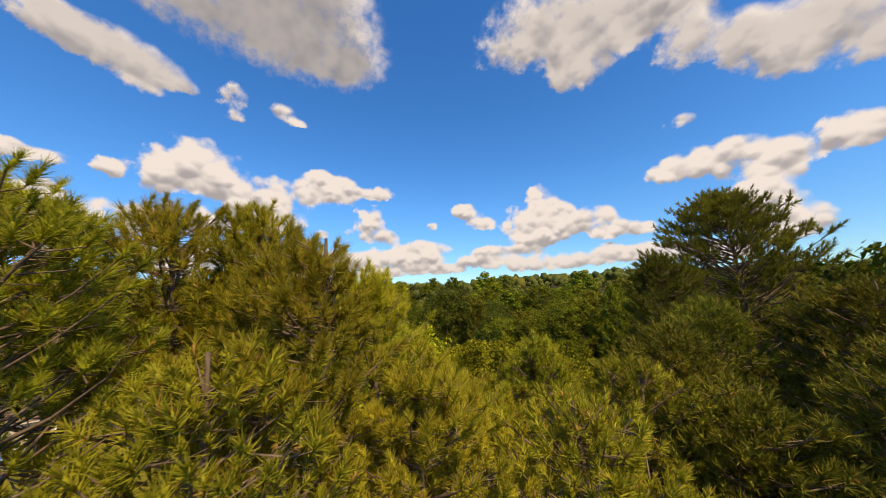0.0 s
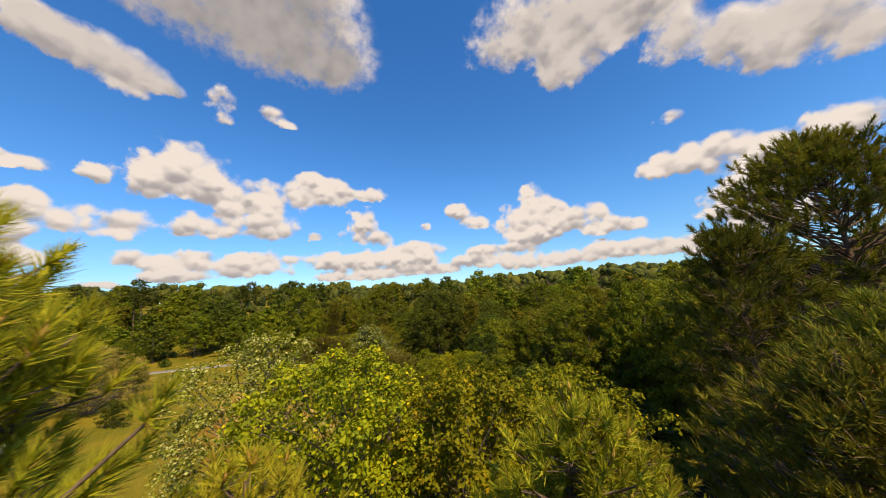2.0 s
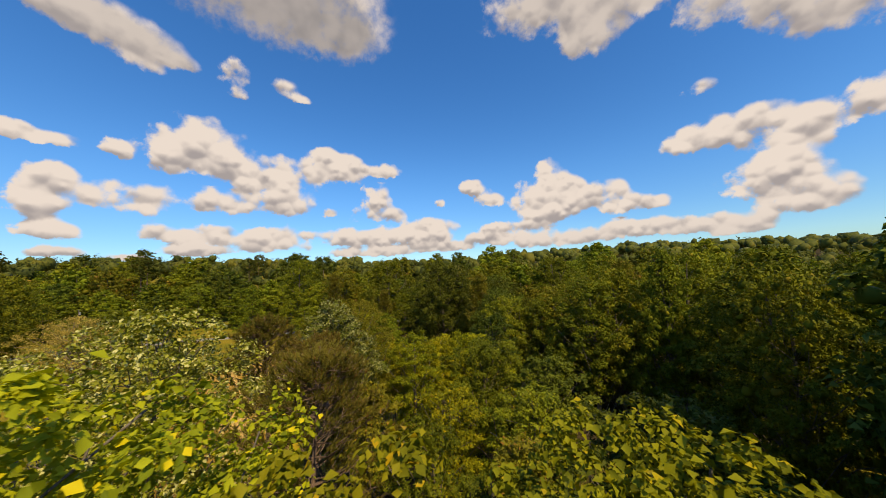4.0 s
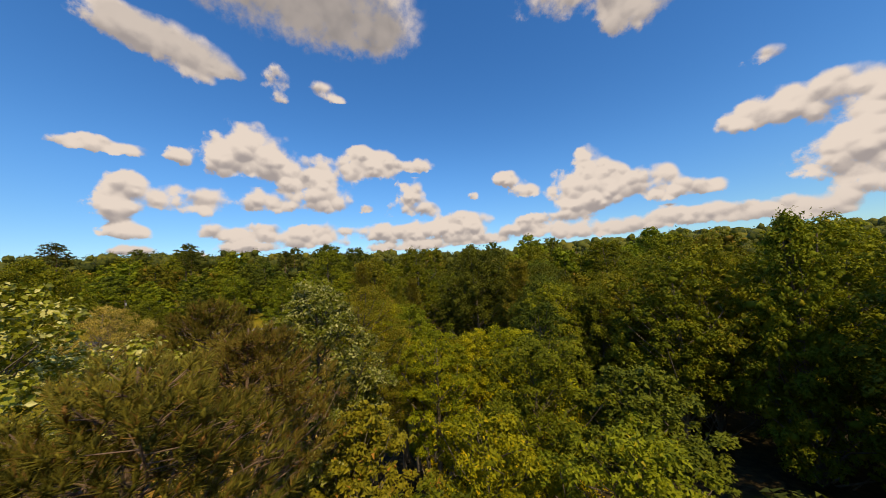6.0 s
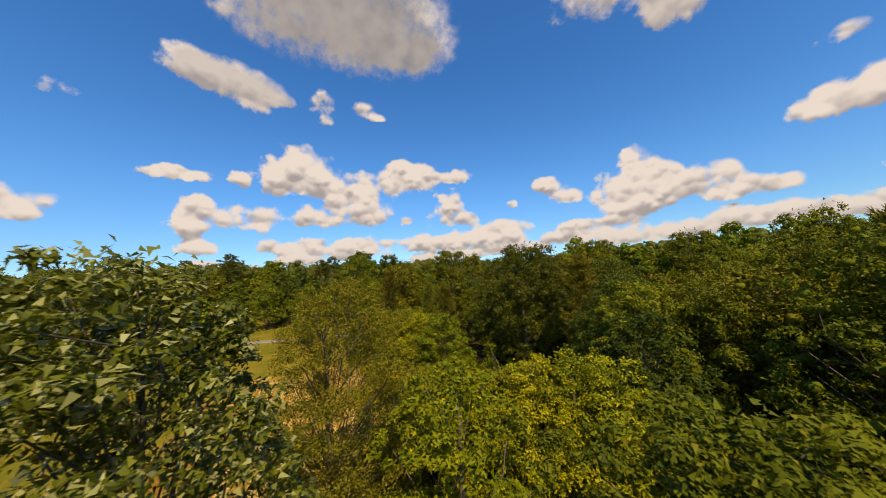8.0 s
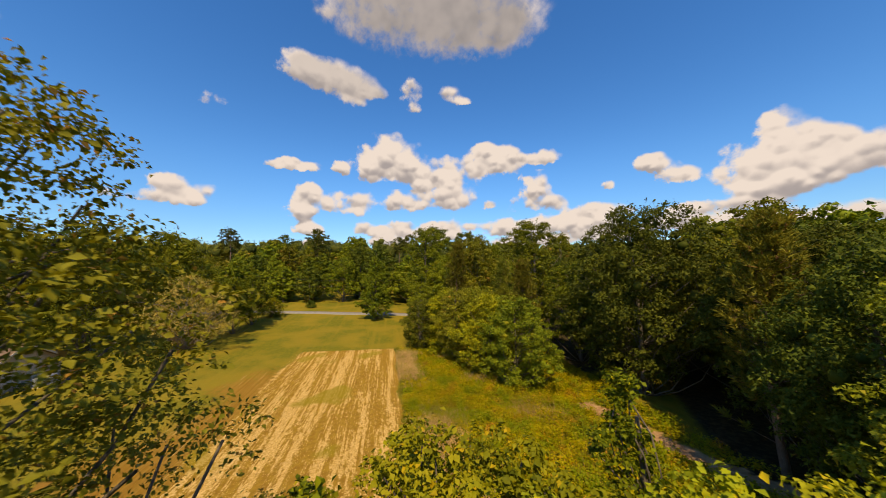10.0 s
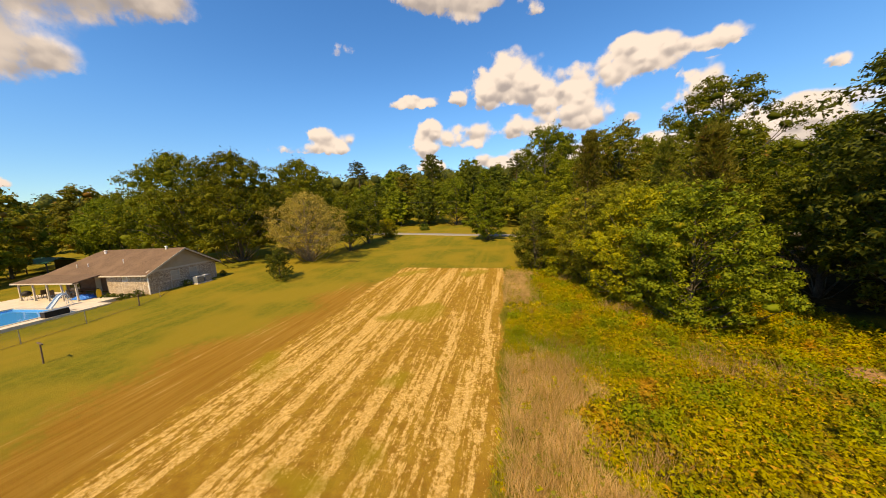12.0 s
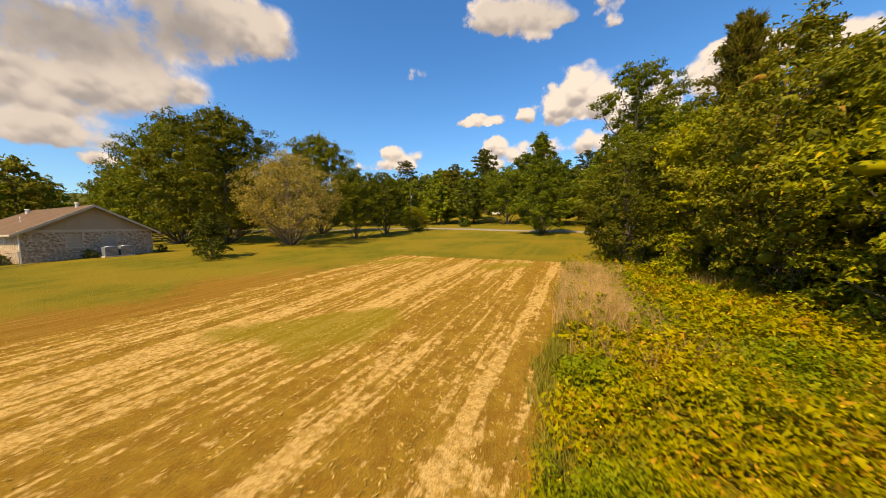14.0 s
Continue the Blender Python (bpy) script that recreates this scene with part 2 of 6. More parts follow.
def leaf_mat(name, dark, mid, light, accent=None, accent_share=0.0, glow=0.35, rough=0.6, spec=0.18, backs=None, drift=None):
    """Leaves or needles: each leaf its own shade, each tree its own tint, light shining through."""
    k = Mat(name)
    geo = k.n("NewGeometry")
    rnd = geo.outputs["Random Per Island"]
    col = k.ramp(rnd, [(0.0, dark), (0.5, mid), (1.0, light)])
    patch = k.noise(0.55, 2.0, 0.5, geo.outputs["Position"])
    col = k.mix(k.step(patch, 0.42, 0.7), col, light)
    if accent:
        pick = k.math("GREATER_THAN", k.math("FRACT", k.math("MULTIPLY", rnd, 37.7)), 1.0 - accent_share)
        col = k.mix(pick, col, accent)
    if drift:
        # beds of other plants, several metres wide
        for shade_of, scale, lo, hi in drift:
            bed = k.noise(scale, 3.0, 0.6, geo.outputs["Position"])
            col = k.mix(k.math("MULTIPLY", k.step(bed, lo, hi), k.math("MULTIPLY_ADD", rnd, 0.5, 0.5)), col, shade_of)
    if backs:
        pick = k.math("GREATER_THAN", k.math("FRACT", k.math("MULTIPLY", rnd, 71.3)), 0.72)
        col = k.mix(pick, col, backs)
    obj = k.n("ObjectInfo").outputs["Random"]
    hsv = k.t.nodes.new("ShaderNodeHueSaturation")
    k.link(col, hsv.inputs["Color"])
    k.link(k.math("MULTIPLY_ADD", obj, 0.036, 0.481), hsv.inputs["Hue"])
    k.link(k.math("MULTIPLY_ADD", k.math("FRACT", k.math("MULTIPLY", obj, 13.1)), 0.62, 0.72), hsv.inputs["Value"])
    col = hsv.outputs[0]
    k.done(col, rough, spec * 0.45)
    tr = k.t.nodes.new("ShaderNodeBsdfTranslucent")
    warm = k.mix(1.0, col, (1.25, 1.15, 0.55), "MULTIPLY")
    k.link(warm, tr.inputs["Color"])
    mixs = k.t.nodes.new("ShaderNodeMixShader")
    mixs.inputs[0].default_value = glow * 0.7
    k.link(k.b.outputs[0], mixs.inputs[1])
    k.link(tr.outputs[0], mixs.inputs[2])
    k.link(mixs.outputs[0], k.t.nodes["Material Output"].inputs["Surface"])
    return k.m


def plain_mat(name, color, rough=0.7, vary=0.25, scale=6.0, spec=0.3, metal=0.0, bump=0.15):
    k = Mat(name)
    p = k.pos()
    fine, wide = k.noise(scale * 8, 5.0, 0.6, p), k.noise(scale, 3.0, 0.5, p)
    dark = tuple(c * (1 - vary) for c in color)
    lite = tuple(min(1, c * (1 + vary)) for c in color)
    col = k.mix(k.step(wide, 0.35, 0.65), dark, color)
    col = k.mix(k.math("MULTIPLY", k.step(fine, 0.45, 0.7), 0.6), col, lite)
    k.bump(fine, bump, 0.01)
    return k.done(col, rough, spec, metal)


def bark_mat(name, a, b):
    k = Mat(name)
    p = k.pos()
    stretch = k.t.nodes.new("ShaderNodeMapping")
    stretch.inputs["Scale"].default_value = (1, 1, 0.18)
    k.link(p, stretch.inputs[0])
    grain = k.noise(26.0, 6.0, 0.65, stretch.outputs[0])
    col = k.ramp(grain, [(0.3, a), (0.7, b)])
    col = k.mix(k.step(k.noise(1.3, 2.0, 0.5, p), 0.5, 0.75), col, tuple((x + y) / 2.6 for x, y in zip(a, b)))
    k.bump(grain, 0.6, 0.02)
    return k.done(col, 0.9, 0.2)


NEEDLE = leaf_mat("pine_needles", (0.115, 0.13, 0.012), (0.22, 0.215, 0.019), (0.37, 0.33, 0.033), (0.34, 0.20, 0.05), 0.05, 0.3, 0.55, 0.2)
NEEDLE_DARK = leaf_mat("dark_pine_needles", (0.035, 0.05, 0.010), (0.065, 0.08, 0.013), (0.115, 0.125, 0.02), (0.18, 0.10, 0.03), 0.03, 0.22, 0.6, 0.15)
NEEDLE_MID = leaf_mat("green_pine_needles", (0.06, 0.075, 0.012), (0.115, 0.125, 0.016), (0.20, 0.195, 0.024), (0.24, 0.14, 0.04), 0.04, 0.25, 0.6, 0.15)
NEEDLE_GREEN = leaf_mat("deep_green_pine_needles", (0.055, 0.07, 0.012), (0.105, 0.115, 0.016), (0.185, 0.185, 0.024), (0.18, 0.10, 0.03), 0.03, 0.25, 0.6, 0.15)
NEEDLE_DRY = leaf_mat("browning_pine_needles", (0.075, 0.075, 0.013), (0.14, 0.13, 0.022), (0.22, 0.195, 0.035), (0.24, 0.13, 0.04), 0.10, 0.3, 0.6, 0.15)
LEAF_GREEN = leaf_mat("green_leaves", (0.055, 0.075, 0.008), (0.11, 0.138, 0.011), (0.185, 0.21, 0.016), (0.24, 0.21, 0.02), 0.05, 0.35)
LEAF_LIME = leaf_mat("yellow_green_leaves", (0.08, 0.105, 0.008), (0.16, 0.182, 0.012), (0.29, 0.295, 0.018), (0.45, 0.36, 0.02), 0.06, 0.4)
LEAF_DARK = leaf_mat("dark_green_leaves", (0.032, 0.05, 0.008), (0.065, 0.09, 0.011), (0.11, 0.135, 0.016), None, 0, 0.3)
LEAF_OLIVE = leaf_mat("olive_leaves", (0.07, 0.078, 0.008), (0.125, 0.13, 0.012), (0.19, 0.19, 0.018), (0.28, 0.17, 0.03), 0.05, 0.35)
LEAF_PALE = leaf_mat("pale_backed_leaves", (0.06, 0.08, 0.008), (0.125, 0.15, 0.013), (0.21, 0.235, 0.028), None, 0, 0.35, 0.38, 0.5, (0.38, 0.39, 0.14))
LEAF_FAR = leaf_mat("distant_leaves", (0.045, 0.058, 0.013), (0.072, 0.084, 0.017), (0.10, 0.11, 0.02), None, 0, 0.2, drift=[((0.14, 0.125, 0.018), 0.07, 0.54, 0.62), ((0.028, 0.042, 0.012), 0.10, 0.52, 0.6)])
LEAF_BROWN = leaf_mat("dry_brown_leaves", (0.21, 0.15, 0.035), (0.30, 0.22, 0.055), (0.40, 0.295, 0.08), (0.17, 0.16, 0.03), 0.3, 0.3)
BARK_PINE = bark_mat("pine_bark", (0.085, 0.055, 0.038), (0.23, 0.16, 0.115))
BARK = bark_mat("grey_bark", (0.06, 0.05, 0.04), (0.19, 0.165, 0.135))
BARK_TWIG = bark_mat("pale_twigs", (0.15, 0.115, 0.085), (0.30, 0.25, 0.19))

# ---- ground shape and plan of the field ----
FIELD_O, FIELD_A, FIELD_L = Vector((-12.1, 46.05)), Vector((-0.6404, 0.7681)), Vector((-0.7681, -0.6404))


def smooth(v, lo, hi):
    w = np.clip((v - lo) / (hi - lo), 0, 1)
    return w * w * (3 - 2 * w)


def field_sq(x, y):
    """Along the field's rows, and to their left from the field's edge by the weeds."""
    dx, dy = x - FIELD_O.x, y - FIELD_O.y
    return dx * FIELD_A.x + dy * FIELD_A.y, dx * FIELD_L.x + dy * FIELD_L.y


YARD_O, YARD_AXIS = (-50.74, 33.79), (math.cos(radians(130.4)), math.sin(radians(130.4)))


def ground_z(x, y):
    x, y = np.asarray(x, float), np.asarray(y, float)
    u = -0.55 * x + 0.83 * y
    v = 0.055 * 8 * np.logaddexp(0, (np.minimum(u, 400) - 57) / 8)
    v = np.where(u > 110, v - 0.012 * (np.minimum(u, 400) - 110), v)
    v = v + 0.07 * np.clip(u - 125, 0, 130) * (0.35 + 0.65 * np.clip((-20 - x) / 120, 0, 1))
    # the field falls gently to the weeds and the woods
    _, q = field_sq(x, y)
    v = v - 0.03 * np.clip(27 - q, 0, 38)
    v = v + 0.65 * np.exp(-((x + 57) ** 2 + (y - 32) ** 2) / 260)
    # level ground under the patio and the pool by the house
    a, b = YARD_AXIS
    e, n = (x - YARD_O[0]) * a + (y - YARD_O[1]) * b, (y - YARD_O[1]) * a - (x - YARD_O[0]) * b
    yard = smooth(e, -16.4, -15.4) * smooth(e, 1.6, 0.8) * smooth(n, 1.4, 2.0) * smooth(n, 18.0, 17.2)
    v = v + (np.minimum(v, 0.42) - v) * yard
    far = np.hypot(x + 20, y - 60)
    v = v + np.clip((far - 260) / 1400, 0, 1) * (9 + 9 * np.sin(x * 0.0031 + 1.0) * np.cos(y * 0.0026))
    # rolling hills all round, highest beyond the woods
    away = np.hypot(x, y - 20)
    v = v + np.clip(away - 130, 0, 420) * (0.02 + 0.042 * smooth(x / np.maximum(away, 1), -0.3, 0.6))
    return v + 0.05 * np.sin(x * 0.31 + 1.3) * np.sin(y * 0.27)


def gz(x, y):
    return float(ground_z(x, y))


def weeds_mask(x, y):
    s, q = field_sq(x, y)
    return smooth(q, 0.3, -0.6) * smooth(s, -26, -18) * smooth(s, 30, 27) * smooth(q, -24, -20)


def tan_mask(x, y):
    s, q = field_sq(x, y)
    wob = 0.7 * np.sin(s * 0.9) + 0.5 * np.sin(s * 2.3 + 1)
    near = smooth(s, -12, -8) * smooth(s, 8.6, 6) * smooth(q, 0.2, -0.3) * smooth(q, -4.0 + wob, -2.8 + wob)
    far = smooth(s, 16, 18.5) * smooth(s, 28.5, 26) * smooth(q, 0.4, -0.2) * smooth(q, -3.0 + wob * 0.6, -1.8 + wob * 0.6)
    return np.maximum(near, far)


def path_mask(x, y):
    """The bare track that leaves the weeds and goes into the woods."""
    x, y = np.asarray(x, float), np.asarray(y, float)
    along = (x + 7.5) * 0.87 - (y - 64.5) * 0.49
    off = (x + 7.5) * 0.49 + (y - 64.5) * 0.87 - 0.5 * np.sin(along * 0.35)
    return smooth(np.abs(off), 1.15, 0.6) * smooth(along, 2.0, 4.0) * smooth(along, 32, 22)


def link_mesh(name, verts, faces_idx, face_len, material, smooth_on=False):
    me = bpy.data.meshes.new(name)
    verts = np.asarray(verts, np.float32)
    faces_idx = np.asarray(faces_idx, np.int32).ravel()
    nf = len(faces_idx) // face_len
    me.vertices.add(len(verts))
    me.vertices.foreach_set("co", verts.ravel())
    me.loops.add(len(faces_idx))
    me.loops.foreach_set("vertex_index", faces_idx)
    me.polygons.add(nf)
    me.polygons.foreach_set("loop_start", np.arange(nf, dtype=np.int32) * face_len)
    if smooth_on:
        me.polygons.foreach_set("use_smooth", np.ones(nf, bool))
    me.update(calc_edges=True)
    me.materials.append(material)
    return me


def part_mesh(name, me, parent=None, label=""):
    ob = new(name, me)
    ob.parent = parent
    return tagged(ob, label)


def part(name, bm, material, parent=None, label=""):
    me = bpy.data.meshes.new(name)
    bm.to_mesh(me)
    bm.free()
    me.materials.append(material)
    return part_mesh(name, me, parent, label)


def axis_steps(lo, hi, step, reach):
    core = list(np.arange(lo, hi + step / 2, step))
    out, d, v = [], step, 0.0
    while v < reach:
        d *= 1.28
        v += d
        out.append(v)
    return np.array([lo - v for v in reversed(out)] + core + [core[-1] + v for v in out])


def build_ground():
    xs, ys = axis_steps(-92, 36, 0.7, 3200), axis_steps(-16, 112, 0.7, 3200)
    X, Y = np.meshgrid(xs, ys)
    Z = ground_z(X, Y)
    nx, ny = len(xs), len(ys)
    i = np.arange(nx * ny).reshape(ny, nx)
    quads = np.stack([i[:-1, :-1], i[:-1, 1:], i[1:, 1:], i[1:, :-1]], -1).reshape(-1, 4)
    k = Mat("ground_cover")
    p = k.pos()
    sx = k.t.nodes.new("ShaderNodeSeparateXYZ")
    k.link(p, sx.inputs[0])
    dx, dy = k.math("SUBTRACT", sx.outputs[0], FIELD_O.x), k.math("SUBTRACT", sx.outputs[1], FIELD_O.y)
    s = k.math("ADD", k.math("MULTIPLY", dx, FIELD_A.x), k.math("MULTIPLY", dy, FIELD_A.y))
    q = k.math("ADD", k.math("MULTIPLY", dx, FIELD_L.x), k.math("MULTIPLY", dy, FIELD_L.y))
    fine, mid, wide = k.noise(30, 5, 0.65, p), k.noise(2.2, 4, 0.6, p), k.noise(0.16, 3, 0.5, p)
    # streaks stretched along the rows
    row = k.t.nodes.new("ShaderNodeCombineXYZ")
    k.link(k.math("MULTIPLY", s, 0.05), row.inputs[0])
    k.link(q, row.inputs[1])
    streak = k.noise(3.6, 4, 0.6, row.outputs[0])
    broad = k.noise(0.8, 3, 0.5, row.outputs[0])
    clod = k.noise(7.0, 5, 0.7, p)
    # heaps of chopped straw, a little longer than wide
    heap_at = k.t.nodes.new("ShaderNodeCombineXYZ")
    k.link(k.math("MULTIPLY", s, 0.42), heap_at.inputs[0])
    k.link(q, heap_at.inputs[1])
    heap = k.noise(3.4, 5, 0.66, heap_at.outputs[0])
    lawn = k.mix(k.step(mid, 0.35, 0.7), (0.105, 0.11, 0.012), (0.165, 0.15, 0.016))
    lawn = k.mix(k.step(wide, 0.40, 0.62), lawn, (0.225, 0.165, 0.020))
    lawn = k.mix(k.math("MULTIPLY", k.step(broad, 0.50, 0.66), 0.5), lawn, (0.25, 0.175, 0.022))
    lawn = k.mix(k.math("MULTIPLY", k.step(fine, 0.42, 0.66), 0.6), lawn, (0.24, 0.21, 0.03))
    brown = k.mix(k.step(streak, 0.35, 0.65), (0.24, 0.115, 0.018), (0.31, 0.17, 0.035))
    brown = k.mix(k.math("MULTIPLY", k.step(fine, 0.4, 0.7), 0.6), brown, (0.25, 0.17, 0.025))
    brown = k.mix(k.math("MULTIPLY", k.step(streak, 0.62, 0.68), 0.7), brown, (0.46, 0.31, 0.13))
    weedy = k.mix(k.step(mid, 0.35, 0.65), (0.27, 0.145, 0.022), (0.34, 0.205, 0.03))
    pale = k.mix(k.step(clod, 0.40, 0.60), (0.48, 0.295, 0.075), (0.68, 0.455, 0.17))
    band = k.math("ADD", k.math("MULTIPLY", broad, 0.75), k.math("ADD", k.math("MULTIPLY", streak, 0.6), k.math("ADD", k.math("MULTIPLY", k.math("SUBTRACT", clod, 0.5), 0.3), k.math("MULTIPLY", k.math("SUBTRACT", heap, 0.5), 0.5))))
    straw = k.mix(k.step(band, 0.645, 0.745), weedy, pale)
    straw = k.mix(k.math("MULTIPLY", k.step(heap, 0.42, 0.34), 0.35), straw, (0.19, 0.12, 0.026))
    straw = k.mix(k.math("MULTIPLY", k.step(fine, 0.50, 0.62), 0.45), straw, (0.16, 0.10, 0.03))
    straw = k.mix(k.math("MULTIPLY", k.step(wide, 0.58, 0.66), 0.8), straw, (0.25, 0.19, 0.018))
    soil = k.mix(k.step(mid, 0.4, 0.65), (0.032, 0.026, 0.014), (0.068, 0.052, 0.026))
    under = k.mix(k.step(mid, 0.35, 0.65), (0.14, 0.115, 0.012), (0.25, 0.20, 0.02))
    dust = k.mix(k.step(mid, 0.35, 0.7), (0.30, 0.17, 0.085), (0.44, 0.28, 0.15))
    col = lawn
    rough_edge = k.math("MULTIPLY", k.math("SUBTRACT", mid, 0.5), 0.6)
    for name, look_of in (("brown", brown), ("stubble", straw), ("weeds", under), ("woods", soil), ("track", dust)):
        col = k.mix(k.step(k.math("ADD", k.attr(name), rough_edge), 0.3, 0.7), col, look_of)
    k.bump(k.math("ADD", k.math("MULTIPLY", fine, 0.8), k.math("ADD", k.math("MULTIPLY", streak, 0.6), k.math("MULTIPLY", heap, 1.3))), 0.8, 0.07)
    me = link_mesh("ground", np.stack([X, Y, Z], -1).reshape(-1, 3), quads, 4, k.done(col, 0.97, 0.04), True)
    S, Q = field_sq(X, Y)
    wob = 0.5 * np.sin(S * 0.4) + 0.3 * np.sin(S * 1.1 + 2)
    stub = smooth(Q, -0.25, 0.25) * smooth(Q, 15.0 - 0.02 * S + wob * 0.4, 14.2 - 0.02 * S + wob * 0.4) * smooth(S, -26, -22) * smooth(S, 31.5 + wob, 29.5 + wob)
    brn = smooth(Q, 13, 14) * smooth(Q, 25.5 - 0.2 * np.clip(S, -10, 40) + wob * 3, 17.0 - 0.1 * np.clip(S, -10, 40) + wob * 2) * smooth(S, -30, -24) * smooth(S, 32, 16) * 0.72
    wander = 2.6 * np.sin(Y * 0.27) + 1.6 * np.sin(Y * 0.71 + 1.0)
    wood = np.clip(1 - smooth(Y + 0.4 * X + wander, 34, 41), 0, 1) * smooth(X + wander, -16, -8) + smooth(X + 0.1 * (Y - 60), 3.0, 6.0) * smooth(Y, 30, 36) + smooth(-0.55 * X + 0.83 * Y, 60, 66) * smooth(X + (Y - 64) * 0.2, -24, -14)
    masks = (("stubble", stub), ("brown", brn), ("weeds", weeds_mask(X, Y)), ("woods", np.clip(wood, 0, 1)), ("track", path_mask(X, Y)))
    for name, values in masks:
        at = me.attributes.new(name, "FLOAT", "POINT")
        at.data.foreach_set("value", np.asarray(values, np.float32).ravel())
    ground = new("ground", me)
    tagged(ground, "mown lawn, straw-coloured crop stubble and bare woodland soil", "ground", kind="structure")


build_ground()


def build_road():
    line = [(-330, -60), (-240, -16), (-170, 20), (-120, 50), (-95, 66.5), (-74, 79), (-60.5, 86.3), (-48, 93), (-30, 103), (0, 120), (60, 150)]
    pts = []
    for (ax, ay), (bx, by) in zip(line, line[1:]):
        for w in np.arange(0, 1, 0.1):
            pts.append((ax + (bx - ax) * w, ay + (by - ay) * w))
    pts = np.array(pts)
    for _ in range(6):
        pts[1:-1] = (pts[:-2] + 2 * pts[1:-1] + pts[2:]) / 4
    tang = np.gradient(pts, axis=0)
    tang /= np.linalg.norm(tang, axis=1)[:, None]
    side = np.stack([-tang[:, 1], tang[:, 0]], 1)
    rings = []
    for off, up in ((-2.1, -0.1), (-2.0, 0.06), (0, 0.1), (2.0, 0.06), (2.1, -0.1)):
        e = pts + side * off
        rings.append(np.column_stack([e, ground_z(pts[:, 0], pts[:, 1]) + up]))
    v = np.stack(rings, 1)
    n = len(pts)
    i = np.arange(n * 5).reshape(n, 5)
    quads = np.stack([i[:-1, :-1], i[1:, :-1], i[1:, 1:], i[:-1, 1:]], -1).reshape(-1, 4)
    ob = new("road", link_mesh("road", v.reshape(-1, 3), quads[:, ::-1], 4, plain_mat("worn_asphalt", (0.24, 0.225, 0.20), 0.9, 0.2, 1.5)))
    tagged(ob, "pale worn asphalt country road beyond the field", "road", kind="structure")


build_road()

# ---- foliage builders ----


def unit(v):
    return v / np.maximum(np.linalg.norm(v, axis=-1, keepdims=True), 1e-9)


def leaf_quads(rng, c, nrm, size, wide=0.72, fold=0.16):
    """Pointed folded leaves at c, facing nrm."""
    n = len(c)
    t = unit(np.cross(nrm, rng.normal(size=(n, 3))))
    b = np.cross(nrm, t)
    L = (size * rng.uniform(0.65, 1.3, n))[:, None]
    W = L * wide
    v = np.stack([c - t * L * 0.5, c + b * W * 0.5 + nrm * L * fold, c + t * L * 0.5 - nrm * L * 0.1, c - b * W * 0.5 + nrm * L * fold], 1)
    i = np.arange(n * 4).reshape(n, 4)
    return v.reshape(-1, 3), np.concatenate([i[:, [0, 1, 2]], i[:, [0, 2, 3]]], 1).reshape(-1, 3)


def leaf_tris(rg, c, nrm, size):
    """Small pointed leaves, one face each."""
    n = len(c)
    t = unit(np.cross(nrm, rg.normal(size=(n, 3))))
    b = np.cross(nrm, t)
    L = (size * rg.uniform(0.65, 1.4, n))[:, None]
    v = np.stack([c - t * L * 0.4 + b * L * 0.33, c - t * L * 0.4 - b * L * 0.33, c + t * L * 0.75 - nrm * L * 0.2], 1)
    return v.reshape(-1, 3), np.arange(n * 3).reshape(n, 3)


def clump_leaves(rng, centers, radii, n, size, flat=0.75, shell=0.55, up=0.5, plain=False):
    w = radii**2
    k = rng.choice(len(centers), n, p=w / w.sum())
    d = unit(rng.normal(size=(n, 3)))
    d[:, 2] = np.where(d[:, 2] < -0.35, -d[:, 2], d[:, 2])
    rr = radii[k] * (shell + (1 - shell) * rng.uniform(0, 1, n)) * rng.uniform(0.75, 1.12, n)
    c = centers[k] + d * rr[:, None] * (1, 1, flat)
    nrm = unit(d * 0.7 + np.array([0, 0, up]) + rng.normal(size=(n, 3)) * 0.45)
    return leaf_tris(rng, c, nrm, size) if plain else leaf_quads(rng, c, nrm, size)


def lumps(rng, c, r, flat=1.0):
    """Rough round masses of crowded inner foliage, 20 points each."""
    rings = [(0.0, -1.0)] + [(math.cos(math.radians(e)), math.sin(math.radians(e))) for e in (-40, 5, 48)] + [(0.0, 1.0)]
    pts = [(0, 0, -1.0)]
    for k, (w, h) in enumerate(rings[1:-1]):
        pts += [(w * math.cos((i + 0.5 * k) * math.pi / 3), w * math.sin((i + 0.5 * k) * math.pi / 3), h) for i in range(6)]
    pts.append((0, 0, 1.0))
    tri = []
    for i in range(6):
        j = (i + 1) % 6
        tri += [(0, 1 + j, 1 + i), (19, 13 + i, 13 + j)]
        for a in (1, 7):
            tri += [(a + i, a + j, a + 6 + i), (a + j, a + 6 + j, a + 6 + i)]
    n = len(c)
    v = c[:, None] + np.array(pts) * (1, 1, flat) * r[:, None, None] * rng.uniform(0.68, 1.18, (n, 20, 1))
    return v.reshape(-1, 3), (np.arange(n)[:, None, None] * 20 + np.array(tri)).reshape(-1, 3)


